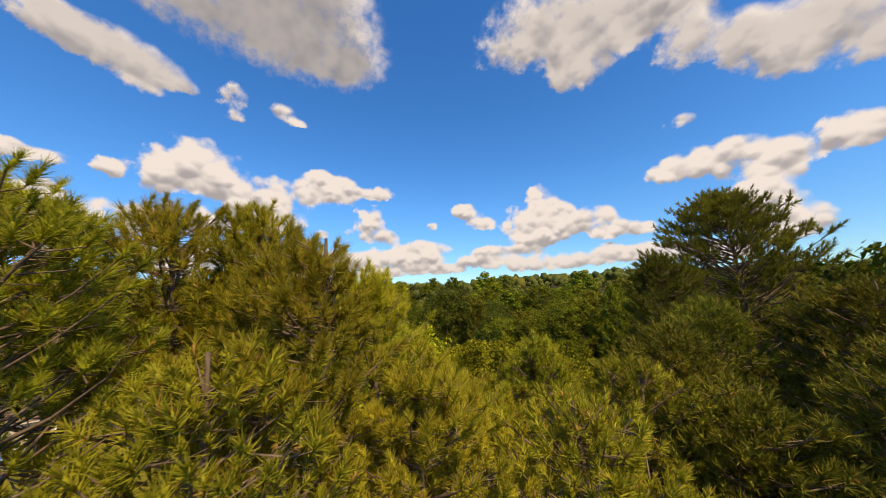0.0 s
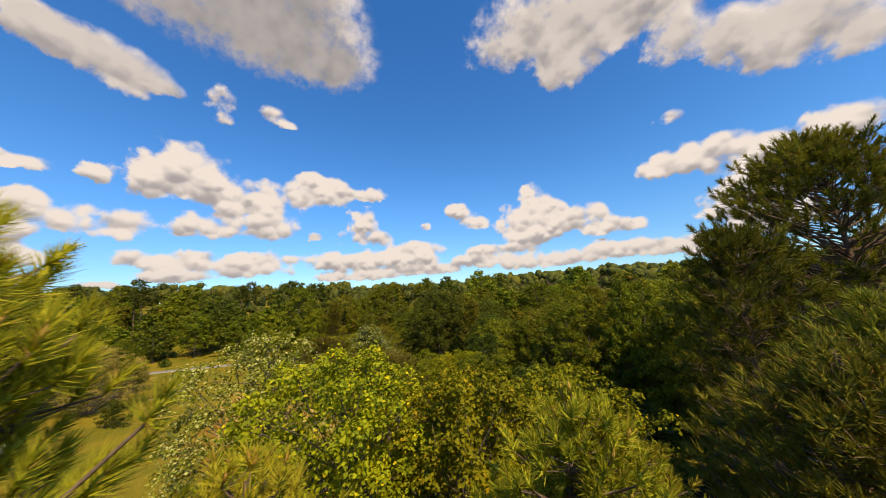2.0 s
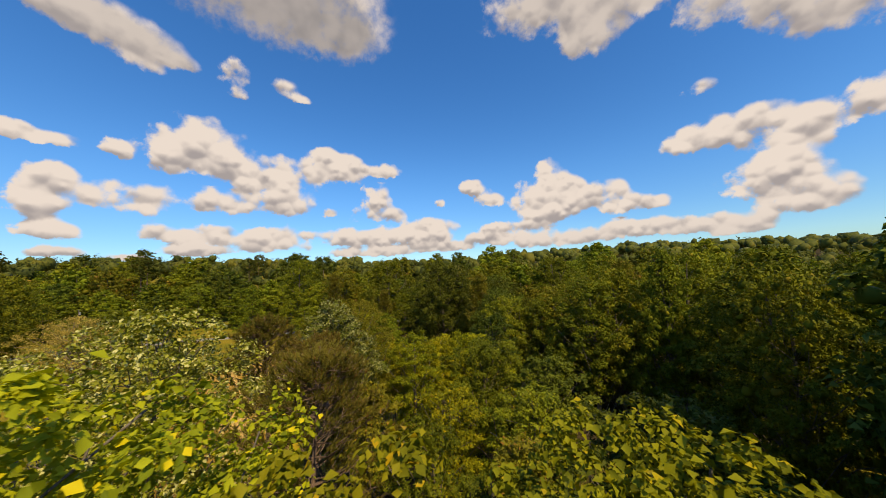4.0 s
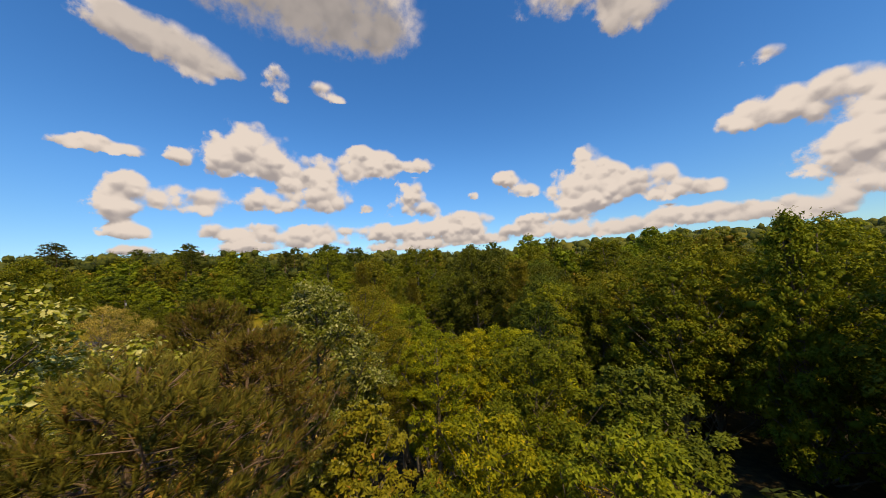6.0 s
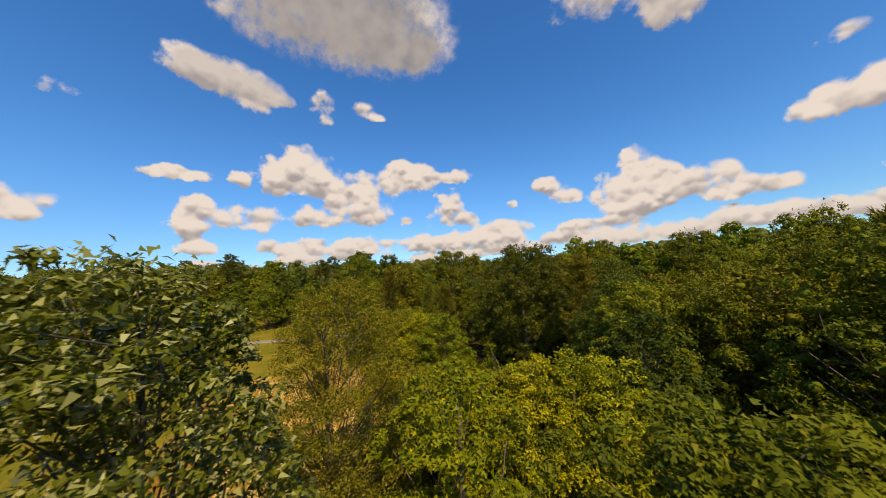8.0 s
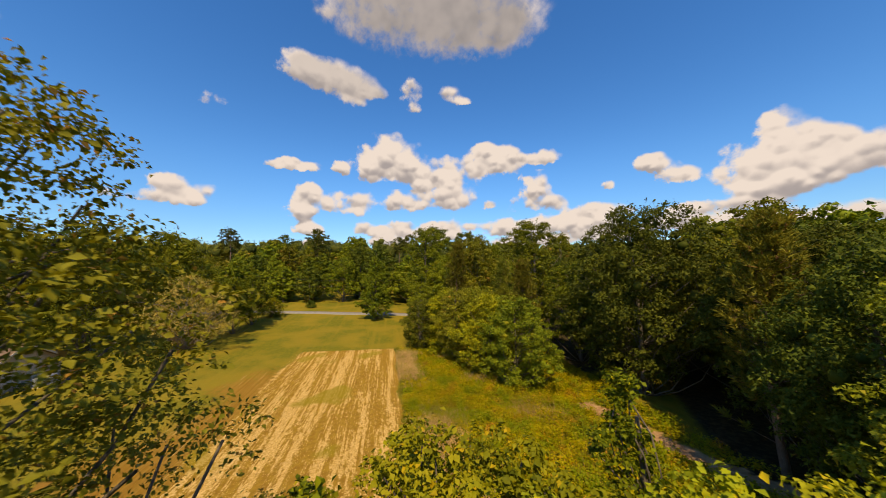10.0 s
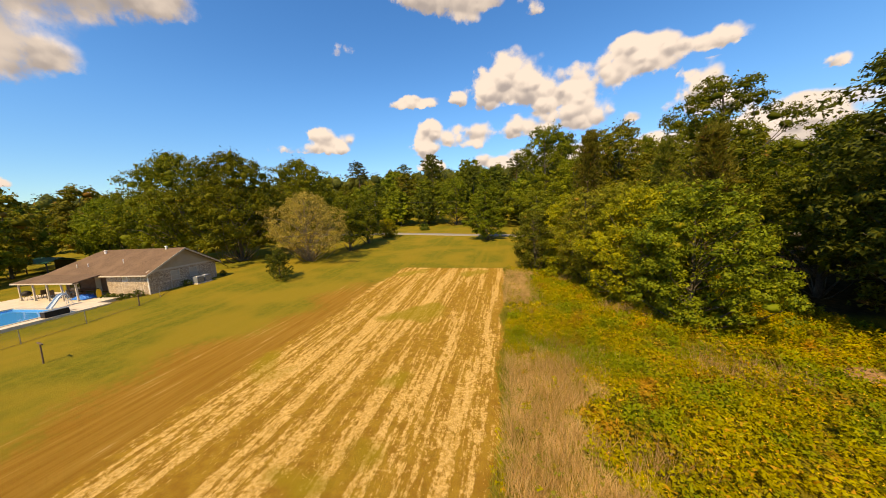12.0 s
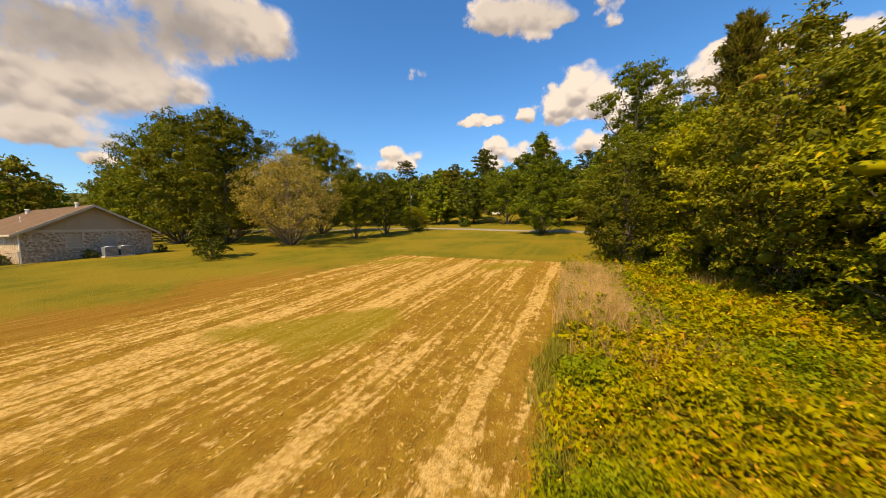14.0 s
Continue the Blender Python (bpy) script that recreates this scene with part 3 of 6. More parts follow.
def tube(pts, radii, sides=6):
    pts = np.asarray(pts, float)
    t = unit(np.gradient(pts, axis=0))
    a = unit(np.cross(t, (0.31, 0.95, 0.1)))
    b = np.cross(t, a)
    ang = np.arange(sides) * 2 * math.pi / sides
    r = np.asarray(radii, float)[:, None, None]
    v = pts[:, None] + r * (a[:, None] * np.cos(ang)[None, :, None] + b[:, None] * np.sin(ang)[None, :, None])
    i = np.arange(len(pts) * sides).reshape(len(pts), sides)
    j = np.roll(i, -1, 1)
    q = np.stack([i[:-1], j[:-1], j[1:], i[1:]], -1).reshape(-1, 4)
    return v.reshape(-1, 3), np.concatenate([q[:, [0, 1, 2]], q[:, [0, 2, 3]]])


def joined(pieces):
    vs, fs, at = [], [], 0
    for v, f in pieces:
        vs.append(v)
        fs.append(f + at)
        at += len(v)
    return np.concatenate(vs), np.concatenate(fs)


def bent(rng, a, b, n=5, sway=0.08):
    w = np.linspace(0, 1, n)[:, None]
    a, b = np.asarray(a, float), np.asarray(b, float)
    mid = rng.normal(size=3) * np.linalg.norm(b - a) * sway
    return a + (b - a) * w + mid * (w * (1 - w) * 4)


def make_tree(name, label, parts, category="tree", group=""):
    """parts: rows of name, (verts, faces), material, label."""
    root = new(name)
    tagged(root, label, category, group)
    for pname, (v, f), material, plabel in parts:
        part_mesh(pname, link_mesh(pname, v, f, 3, material), root, plabel)
    return root


def leafy_tree(seed, H, R, leaves, size, material, label, shape="round", base=0.25, clumps=40, bark=None, name="tree", flat=0.75, up=0.5, clump=0.36, limbs=0.8, core=0.0, plain=False, spray=(0.32, 0.56)):
    """A broadleaf tree, standing at the origin: trunk with limbs, and a crown of leaf clumps with gaps."""
    rng = np.random.default_rng(seed)
    z0, hh = H * base, H * (1 - base)
    w = (np.arange(clumps) + rng.uniform(0, 1, clumps)) / clumps
    if shape == "cone":
        prof = (1 - w) ** 0.75 * (0.55 + 0.45 * np.minimum(1, w * 7)) + 0.05
    elif shape == "dome":
        prof = np.sqrt(np.clip(1 - (w * 0.985) ** 4, 0.05, 1)) * (0.7 + 0.3 * np.minimum(1, w * 3))
    elif shape == "oval":
        prof = np.sin(np.pi * np.clip(0.10 + 0.84 * w, 0, 1)) ** 0.7
    else:
        prof = np.sqrt(np.clip(1 - (1.75 * (w - 0.40)) ** 2, 0.06, 1))
    ang = np.arange(clumps) * 2.39996 + rng.uniform(0, 0.8, clumps)
    lump = 0.85 + 0.2 * np.sin(ang * 2 + seed) + rng.uniform(-0.14, 0.14, clumps)
    rad = R * prof * lump * np.choose(rng.choice(3, clumps, p=(0.2, 0.68, 0.12)), (0.5, 0.86, 1.08))
    cr = R * clump * rng.uniform(0.65, 1.25, clumps) * (0.55 + 0.45 * prof)
    c = np.column_stack([np.cos(ang) * rad, np.sin(ang) * rad, z0 + hh * (0.06 + 0.90 * w) - cr * 0.35])
    # each bough carries several rounded sprays, so that sunlit heads stand before dark gaps
    m = 6
    d = unit(rng.normal(size=(clumps, m, 3)) + (0, 0, 0.35))
    d[:, 0] = unit(np.column_stack([np.cos(ang), np.sin(ang), np.full(clumps, 0.8)]))
    sub = (c[:, None] + d * (cr * 0.72)[:, None, None] * (1, 1, flat)).reshape(-1, 3)
    sub_r = (cr[:, None] * rng.uniform(*spray, (clumps, m))).ravel()
    outer = clump_leaves(rng, sub, sub_r, int(leaves * 0.88), size, min(1.0, flat + 0.15), 0.4, up, plain)
    heart = np.concatenate([c * (0.55, 0.55, 1), np.column_stack([rng.normal(size=(12, 2)) * 0.12 * R, z0 + hh * np.linspace(0.15, 0.8, 12)])])
    inner = clump_leaves(rng, heart, np.full(len(heart), R * clump * 1.1), int(leaves * 0.12), size * 1.2, 0.9, 0.0, 0.3, plain)
    crown = joined([outer, inner])
    if core:
        crown = joined([crown, lumps(rng, c * (0.9, 0.9, 1), cr * core, flat)])
    tr = 0.013 * H + 0.06
    lean = rng.normal(size=2) * 0.02 * H
    tp = bent(rng, (0, 0, -0.3), (lean[0], lean[1], H * 0.9), 8, 0.015)
    pieces = [tube(tp, np.linspace(tr, tr * 0.18, 8), 7)]
    for j in range(clumps):
        if rng.uniform() < limbs:
            zz = np.clip((c[j, 2] - rad[j] * 0.7) / (H * 0.9), 0.12, 0.9)
            a = tp[int(zz * 7)]
            pieces.append(tube(bent(rng, a, c[j], 4, 0.1), np.linspace(tr * 0.32 * (1.1 - zz), 0.018, 4), 4))
    return make_tree(name, label, [("trunk", joined(pieces), bark or BARK, ""), ("crown", crown, material, "")])


def needle_tufts(rng, c, axis, per, length, width):
    """Round brushes of needles at shoot ends: wide open at the foot, closing to the tip."""
    n = len(c)
    k = np.repeat(np.arange(n), per)
    m = n * per
    ax = axis[k]
    grow_by = rng.uniform(0.6, 1.25, n)[k][:, None]
    o = unit(np.cross(ax, rng.normal(size=(m, 3))))
    u = rng.uniform(0, 1, m)[:, None]
    spread = 1.12 - 0.86 * u + rng.uniform(-0.22, 0.22, m)[:, None]
    d = unit(ax * np.cos(spread) + o * np.sin(spread) + np.array([0, 0, -0.08]))
    L = length * rng.uniform(0.75, 1.1, m)[:, None] * grow_by
    base = c[k] + ax * ((u - 1.0) * length * 1.05) * grow_by
    side = unit(np.cross(d, rng.normal(size=(m, 3)))) * width
    v = np.stack([base - side * 0.5, base + side * 0.5, base + d * L], 1)
    needles = (v.reshape(-1, 3), np.arange(m * 3).reshape(m, 3))
    # the crowded needle bases make a dense heart
    g = rng.uniform(0.8, 1.15, n)[:, None]
    x = unit(np.cross(axis, rng.normal(size=(n, 3))))
    y = np.cross(axis, x)
    r = length * 0.15 * g
    low = c - axis * length * 1.2 * g
    mid = c - axis * length * 0.35 * g
    ring = [mid + x * r, mid + y * r, mid - x * r, mid - y * r]
    hv = np.stack([low] + ring + [c + axis * length * 0.1 * g], 1).reshape(-1, 3)
    tri = np.array([(0, 2, 1), (0, 3, 2), (0, 4, 3), (0, 1, 4), (5, 1, 2), (5, 2, 3), (5, 3, 4), (5, 4, 1)])
    hearts = (hv, (np.arange(n)[:, None, None] * 6 + tri).reshape(-1, 3))
    return joined([needles, hearts])


def pine_tree(seed, H, R, label, clumps=60, tufts=5, per=84, length=0.23, width=0.018, material=None, base=0.7, bark=None, name="pine_tree", form="dome", spread=0.5):
    """A pine at the origin: rising limbs that end in clusters of upright needle brushes."""
    rng = np.random.default_rng(seed)
    material = material or NEEDLE
    tr = 0.010 * H + 0.05
    tp = bent(rng, (0, 0, -0.3), (rng.normal() * 0.2, rng.normal() * 0.2, H - length * 2), 10, 0.012)
    pieces = [tube(tp, np.linspace(tr, 0.025, 10), 7)]
    w = (np.arange(clumps) + rng.uniform(0, 1, clumps)) / clumps
    w = w ** 0.5
    if form == "cone":
        prof = (1 - w) ** 0.7 * (0.6 + 0.4 * np.minimum(1, w * 5)) + 0.03
    else:
        prof = np.sqrt(np.clip(1 - w ** 3.2, 0.02, 1)) * (0.75 + 0.25 * np.minimum(1, w * 3))
    ang = np.arange(clumps) * 2.39996 + rng.uniform(0, 0.9, clumps)
    rad = R * prof * np.sqrt(rng.uniform(0.30, 1.0, clumps)) * (0.88 + 0.2 * np.sin(ang * 3 + seed))
    z = H * (base + (1 - base) * w) - length * 1.6 - rng.uniform(0, 0.3, clumps)
    ends, axes = [], []
    for j in range(clumps):
        tip = np.array([math.cos(ang[j]) * rad[j], math.sin(ang[j]) * rad[j], z[j]])
        za = max(0.3, z[j] - 0.55 * rad[j] - 0.15)
        a = np.array([np.interp(za, tp[:, 2], tp[:, i]) for i in range(3)])
        limb = bent(rng, a, tip, 4, 0.06)
        limb[1:3, 2] -= rad[j] * 0.07
        pieces.append(tube(limb, np.linspace(0.012 + 0.010 * rad[j], 0.009, 4), 4))
        out = np.array([math.cos(ang[j]), math.sin(ang[j]), 0.0])
        run = unit(tip - limb[1])
        for q in range(tufts):
            back = 0.0 if q == 0 else spread * rng.uniform(0.15, 1.5)
            node = tip - run * back
            swing = unit(np.cross(run, rng.normal(size=3))) * (0.0 if q == 0 else spread * rng.uniform(0.45, 1.0))
            swing[2] = abs(swing[2]) * 0.6 - 0.1 * (q > 0)
            e = node + swing
            ax = unit(out * (0.25 + 0.55 * rad[j] / R) + np.array([0, 0, 0.95]) + swing * 0.8 + rng.normal(size=3) * 0.18)
            if q:
                pieces.append(tube(np.array([node - run * 0.1, e]), (0.011, 0.007), 3))
            ends.append(e + ax * length * 0.9)
            axes.append(ax)
    crown = needle_tufts(rng, np.array(ends), np.array(axes), per, length, width)
    return make_tree(name, label, [("trunk", joined(pieces), bark or BARK_PINE, ""), ("needles", crown, material, "")])


def put(tree, x, y, turn=0.0, scale=1.0, tall=1.0):
    tree.matrix_world = Matrix.Translation((x, y, gz(x, y))) @ pose(0, 0, 0, 0, 0, turn) @ Matrix.Diagonal((scale, scale, scale * tall, 1))
    return tree


def again(tree, x, y, turn=0.0, scale=1.0, tall=1.0, label=""):
    ob = copy_thing(tree, Matrix.Identity(4))
    if label:
        tagged(ob, label)
    return put(ob, x, y, turn, scale, tall)


# ---- pines at the start ----
N1 = "young loblolly pine with brushes of long yellow-green needles"
for n, (x, y, h, r, foot) in enumerate([
    (-3.8, -4.05, 17.5, 1.8, 0.74), (-1.99, -2.43, 16.5, 1.7, 0.74), (-6.86, -5.09, 17.3, 2.6, 0.72), (-0.29, -2.61, 14.2, 2.3, 0.74),
    (2.58, 0.03, 14.6, 1.5, 0.74), (-2.64, -6.24, 15.2, 2.3, 0.76), (1.74, -4.88, 14.2, 2.4, 0.76), (-5.9, -2.08, 16.3, 2.4, 0.72),
    (-4.94, -6.86, 17.2, 2.0, 0.72), (-2.46, -5.03, 16.7, 1.8, 0.74), (-0.66, -4.81, 14.8, 1.8, 0.76), (-8.69, -2.71, 16.4, 2.8, 0.70), (3.91, -2.56, 14.3, 2.1, 0.74),
    (-1.2, -0.6, 14.2, 1.7, 0.76), (0.8, -1.0, 13.6, 1.6, 0.78), (3.3, 1.2, 13.9, 1.6, 0.78),
    (-5.3, -4.3, 17.6, 2.2, 0.72), (-4.6, -2.6, 15.9, 2.0, 0.74),
]):
    put(pine_tree(110 + n, h + 0.6, r, N1, 70, 7, 118 if n in (0, 1, 8, 9, 10, 16) else 58, 0.19, 0.0098 if n in (0, 1, 8, 9, 10, 16) else 0.016, base=foot, spread=0.42), x, y, n * 67)
N2 = "tall dark-green pine with dense rounded crown"
for n, (x, y, h, r, foot, clumps) in enumerate([
    (15.6, 6.99, 22.3, 5.2, 0.50, 260), (11.01, 6.13, 18.8, 2.8, 0.58, 90), (7.47, 1.09, 15.5, 2.7, 0.64, 90), (12.29, -0.85, 16.8, 3.6, 0.58, 110),
    (5.22, -3.54, 14.5, 2.3, 0.70, 80), (7.94, -4.71, 15.5, 2.7, 0.66, 90), (9.66, 1.91, 16.3, 2.7, 0.62, 90),
]):
    put(pine_tree(18 + n, h, r, N2, int(clumps * 1.2), 9, 48 if n < 2 else 36, 0.25, 0.024, NEEDLE_GREEN if n < 2 else NEEDLE_MID, base=foot, spread=0.55), x, y, n * 50)

# ---- broadleaf trees and pines under the way ----
G1 = "sweetgum tree with bright yellow-green star leaves"
put(leafy_tree(31, 14.9, 3.2, 22000, 0.12, LEAF_LIME, G1, "dome", 0.66, 70, clump=0.28), -1.99, 5.57, 0)
put(leafy_tree(32, 14.2, 2.8, 18000, 0.12, LEAF_LIME, G1, "dome", 0.66, 60, clump=0.28), 1.52, 5.02, 60)
put(leafy_tree(33, 13.8, 3.0, 17000, 0.12, LEAF_LIME, G1, "dome", 0.66, 60, clump=0.28), 5.0, 7.06, 130)
put(leafy_tree(34, 14.9, 4.6, 26000, 0.155, LEAF_PALE, "broad tree with glossy leaves showing pale undersides", "round", 0.45, 90, clump=0.28), -9.51, 15.48, 40)
put(leafy_tree(35, 14.9, 3.1, 52000, 0.115, LEAF_PALE, "slender poplar with pale-backed fluttering leaves", "oval", 0.3, 110, clump=0.27, plain=True), -5.0, 23.34, 10)
put(leafy_tree(36, 14.6, 3.1, 72000, 0.068, LEAF_OLIVE, "olive-green tree with fine small leaves", "oval", 0.25, 150, clump=0.27), -5.3, 29.9, 60)
N3 = "bushy pine with soft olive needles browning inside"
put(pine_tree(37, 14.1, 2.9, N3, 110, 8, 70, 0.20, 0.013, NEEDLE_DRY, base=0.66), -1.88, 13.38, 60)
put(pine_tree(38, 13.9, 2.6, N3, 95, 8, 60, 0.20, 0.015, NEEDLE_DRY, base=0.66), -3.54, 17.76, 160)
put(pine_tree(39, 14.4, 2.8, N3, 110, 8, 60, 0.21, 0.016, NEEDLE_DRY, base=0.66), -7.98, 20.9, 100)
YG = "young broadleaf tree with bright green crown"
put(leafy_tree(41, 11.9, 2.7, 18000, 0.11, LEAF_LIME, YG, "oval", 0.35, 46, clump=0.28, plain=True), -0.6, 28.2, 0)
put(leafy_tree(42, 11.6, 3.6, 36400, 0.12, LEAF_GREEN, YG, "oval", 0.35, 60, clump=0.27, plain=True), 4.95, 26.86, 50)
put(leafy_tree(43, 10.5, 2.7, 16800, 0.15, LEAF_DARK, YG, "dome", 0.45, 60, clump=0.28, plain=True), 8.97, 25.71, 90)
put(leafy_tree(44, 10.1, 2.1, 15399, 0.13, LEAF_OLIVE, YG, "oval", 0.4, 50, clump=0.30, plain=True), -2.38, 21.57, 170)
put(leafy_tree(45, 10.1, 2.9, 18000, 0.1, LEAF_LIME, YG, "dome", 0.5, 70, clump=0.26), -3.4, 34.6, 20)
put(leafy_tree(72, 7.6, 2.2, 14000, 0.09, LEAF_LIME, YG, "dome", 0.4, 60, clump=0.28, plain=True), -6.4, 34.4, 130)
put(leafy_tree(73, 10.2, 2.2, 16000, 0.085, LEAF_LIME, YG, "dome", 0.4, 60, clump=0.28, plain=True), -0.8, 33.6, 220)
put(leafy_tree(46, 11.1, 1.3, 14000, 0.08, LEAF_LIME, YG, "cone", 0.35, 44, clump=0.36), -0.7, 37.2, 80)
put(leafy_tree(47, 10.2, 3.2, 20000, 0.105, LEAF_LIME, YG, "dome", 0.5, 60, clump=0.26), 1.4, 35.0, 140)
put(leafy_tree(48, 12.5, 2.6, 14000, 0.16, LEAF_DARK, YG, "oval", 0.35, 60, clump=0.28, plain=True), 7.0, 37.2, 200)
put(leafy_tree(49, 9.6, 3.0, 16800, 0.13, LEAF_LIME, YG, "dome", 0.5, 60, clump=0.26, plain=True), 5.6, 33.4, 240)
put(leafy_tree(67, 9.6, 2.8, 19600, 0.11, LEAF_GREEN, YG, "oval", 0.30, 46, clump=0.28, plain=True), 1.27, 17.61, 30)
put(leafy_tree(68, 10.2, 3.0, 19600, 0.12, LEAF_OLIVE, YG, "cone", 0.30, 46, clump=0.30, plain=True), 5.0, 15.06, 210)
put(leafy_tree(69, 10.3, 3.0, 19600, 0.12, LEAF_GREEN, YG, "oval", 0.30, 46, clump=0.28, plain=True), 6.63, 20.28, 120)
put(leafy_tree(70, 9.7, 2.6, 16800, 0.11, LEAF_LIME, YG, "dome", 0.35, 60, clump=0.28, plain=True), 2.21, 22.43, 300)
put(leafy_tree(71, 11.5, 2.8, 16800, 0.12, LEAF_DARK, YG, "cone", 0.35, 46, clump=0.30, plain=True), 8.56, 9.9, 70)
put(leafy_tree(65, 11.4, 3.4, 21000, 0.15, LEAF_DARK, YG, "dome", 0.45, 70, clump=0.27, plain=True), 9.9, 14.72, 10)

for n, (x, y, h, r) in enumerate([(-2.2, 33.1, 10.2, 1.8), (-0.3, 33.8, 10.4, 1.7), (1.5, 34.0, 10.8, 1.8), (-4.0, 32.5, 9.9, 1.6), (3.2, 34.9, 11.0, 1.9)]):
    put(leafy_tree(91 + n, h, r, 11000, 0.105, LEAF_LIME, YG, "dome", 0.5, 50, clump=0.32, limbs=0.5), x, y, n * 70 + 20)

# saplings that close the wood's edge before the field
for n, (x, y, h, r) in enumerate([(-2.2, 35.2, 9.3, 1.4), (-4.6, 35.6, 8.7, 1.4), (0.6, 35.6, 9.6, 1.6), (2.8, 36.0, 9.9, 1.8), (-7.6, 34.8, 6.8, 1.5), (4.6, 35.0, 10.2, 1.9), (-9.4, 32.6, 7.4, 1.6), (-0.9, 34.4, 9.6, 1.4)]):
    put(leafy_tree(81 + n, h + 0.5, r, 8000, 0.115, LEAF_LIME, YG, "dome", 0.45, 46, clump=0.34, limbs=0.5), x, y, n * 80)

# ---- middle-distance kinds, built once and repeated ----
G2 = "broadleaf woodland tree in full summer leaf"
KINDS = {}


def kind(key, tree, tall, x, y, f=1.0):
    put(tree, x, y, 0, f)
    KINDS[key] = (tree, tall)


kind("round", leafy_tree(51, 13, 4.6, 24000, 0.17, LEAF_GREEN, G2, "round", 0.15, 70, clump=0.28, core=0.34, plain=True, up=0.25, spray=(0.36, 0.62)), 13, 14.5, 45.5)
kind("oval", leafy_tree(52, 16, 4.4, 26000, 0.17, LEAF_GREEN, G2, "oval", 0.15, 70, clump=0.28, core=0.34, plain=True, up=0.25, spray=(0.36, 0.62)), 16, 18, 39)
kind("shade", leafy_tree(66, 17, 7.6, 36000, 0.24, LEAF_GREEN, "spreading shade tree with a full rounded crown", "round", 0.10, 150, clump=0.24, core=0.34, plain=True, up=0.25, spray=(0.36, 0.62)), 17, -69.0, 44.0, 1.1)
kind("oak", leafy_tree(53, 19.4, 7.4, 38000, 0.23, LEAF_DARK, "large dark-green oak with heavy rounded boughs", "oval", 0.08, 110, flat=0.85, clump=0.27, core=0.22, plain=True, up=0.25, spray=(0.36, 0.62)), 19.4, 0.8, 68.6, 1.02)
kind("olive", leafy_tree(54, 12, 4.0, 22000, 0.165, LEAF_OLIVE, G2, "oval", 0.1, 70, clump=0.28, core=0.34, plain=True, up=0.25, spray=(0.36, 0.62)), 12, 13, 52)
kind("edge_lime", leafy_tree(57, 10, 4.2, 34000, 0.15, LEAF_LIME, "bushy tree with layered pale-green boughs at the wood's edge", "round", 0.0, 100, flat=0.65, clump=0.26, core=0.32, plain=True, up=0.25, spray=(0.36, 0.62)), 10, -15.2, 67)
kind("edge_green", leafy_tree(59, 10, 4.2, 34000, 0.15, LEAF_GREEN, "bushy green tree leafy to the ground at the wood's edge", "oval", 0.0, 100, flat=0.7, clump=0.26, core=0.32, plain=True, up=0.25, spray=(0.36, 0.62)), 10, -11.2, 64.4)
kind("edge_olive", leafy_tree(60, 10, 4.2, 24000, 0.145, LEAF_OLIVE, "bushy olive-green tree leafy to the ground at the wood's edge", "oval", 0.0, 90, clump=0.26, core=0.32, plain=True, up=0.25, spray=(0.36, 0.62)), 10, -21.0, 69.8)
kind("cone", leafy_tree(55, 14.6, 4.4, 34000, 0.17, LEAF_GREEN, "dark conical tree by the road", "cone", 0.03, 100, clump=0.26, core=0.34, plain=True, up=0.25, spray=(0.36, 0.62)), 14.6, -49.5, 84.4)
kind("pine", pine_tree(56, 16, 3.4, "tall pine with olive-green needles", 130, 7, 22, 0.42, 0.07, NEEDLE_MID, base=0.2, form="cone", spread=0.8), 16, 20.6, 46.4)
kind("brown", leafy_tree(58, 10.2, 6.4, 30000, 0.13, LEAF_BROWN, "round ornamental tree with thin dry brown leaves", "round", 0.14, 130, BARK_TWIG, clump=0.22, limbs=1.0, plain=True), 10.2, -57.4, 52.0, 1.08)
# plainer kinds for the distance
kind("far_round", leafy_tree(61, 15, 6.2, 8500, 0.36, LEAF_GREEN, G2, "round", 0.10, 50, limbs=0.25, clump=0.28, core=0.55, plain=True, up=0.25, spray=(0.36, 0.62)), 15, -60, 112)
kind("far_oval", leafy_tree(62, 18, 6.2, 8500, 0.37, LEAF_DARK, G2, "oval", 0.10, 50, limbs=0.25, clump=0.28, core=0.55, plain=True, up=0.25, spray=(0.36, 0.62)), 18, -78, 108)
kind("far_olive", leafy_tree(63, 15, 5.6, 8000, 0.36, LEAF_OLIVE, G2, "oval", 0.08, 50, limbs=0.25, clump=0.28, core=0.55, plain=True, up=0.25, spray=(0.36, 0.62)), 15, 30, 60)
kind("far_pine", leafy_tree(64, 22, 4.2, 5000, 0.36, NEEDLE_DARK, "tall pine with a bare trunk and small dark crown", "round", 0.62, 26, BARK_PINE, "pine_tree", 0.6, limbs=0.4), 22, -114, 119, 1.1)


def grow(key, x, y, tall, wide=1.0, turn=0.0, label=""):
    tree, own = KINDS[key]
    f = tall / own
    again(tree, x, y, turn, f * wide, 1 / wide, label)


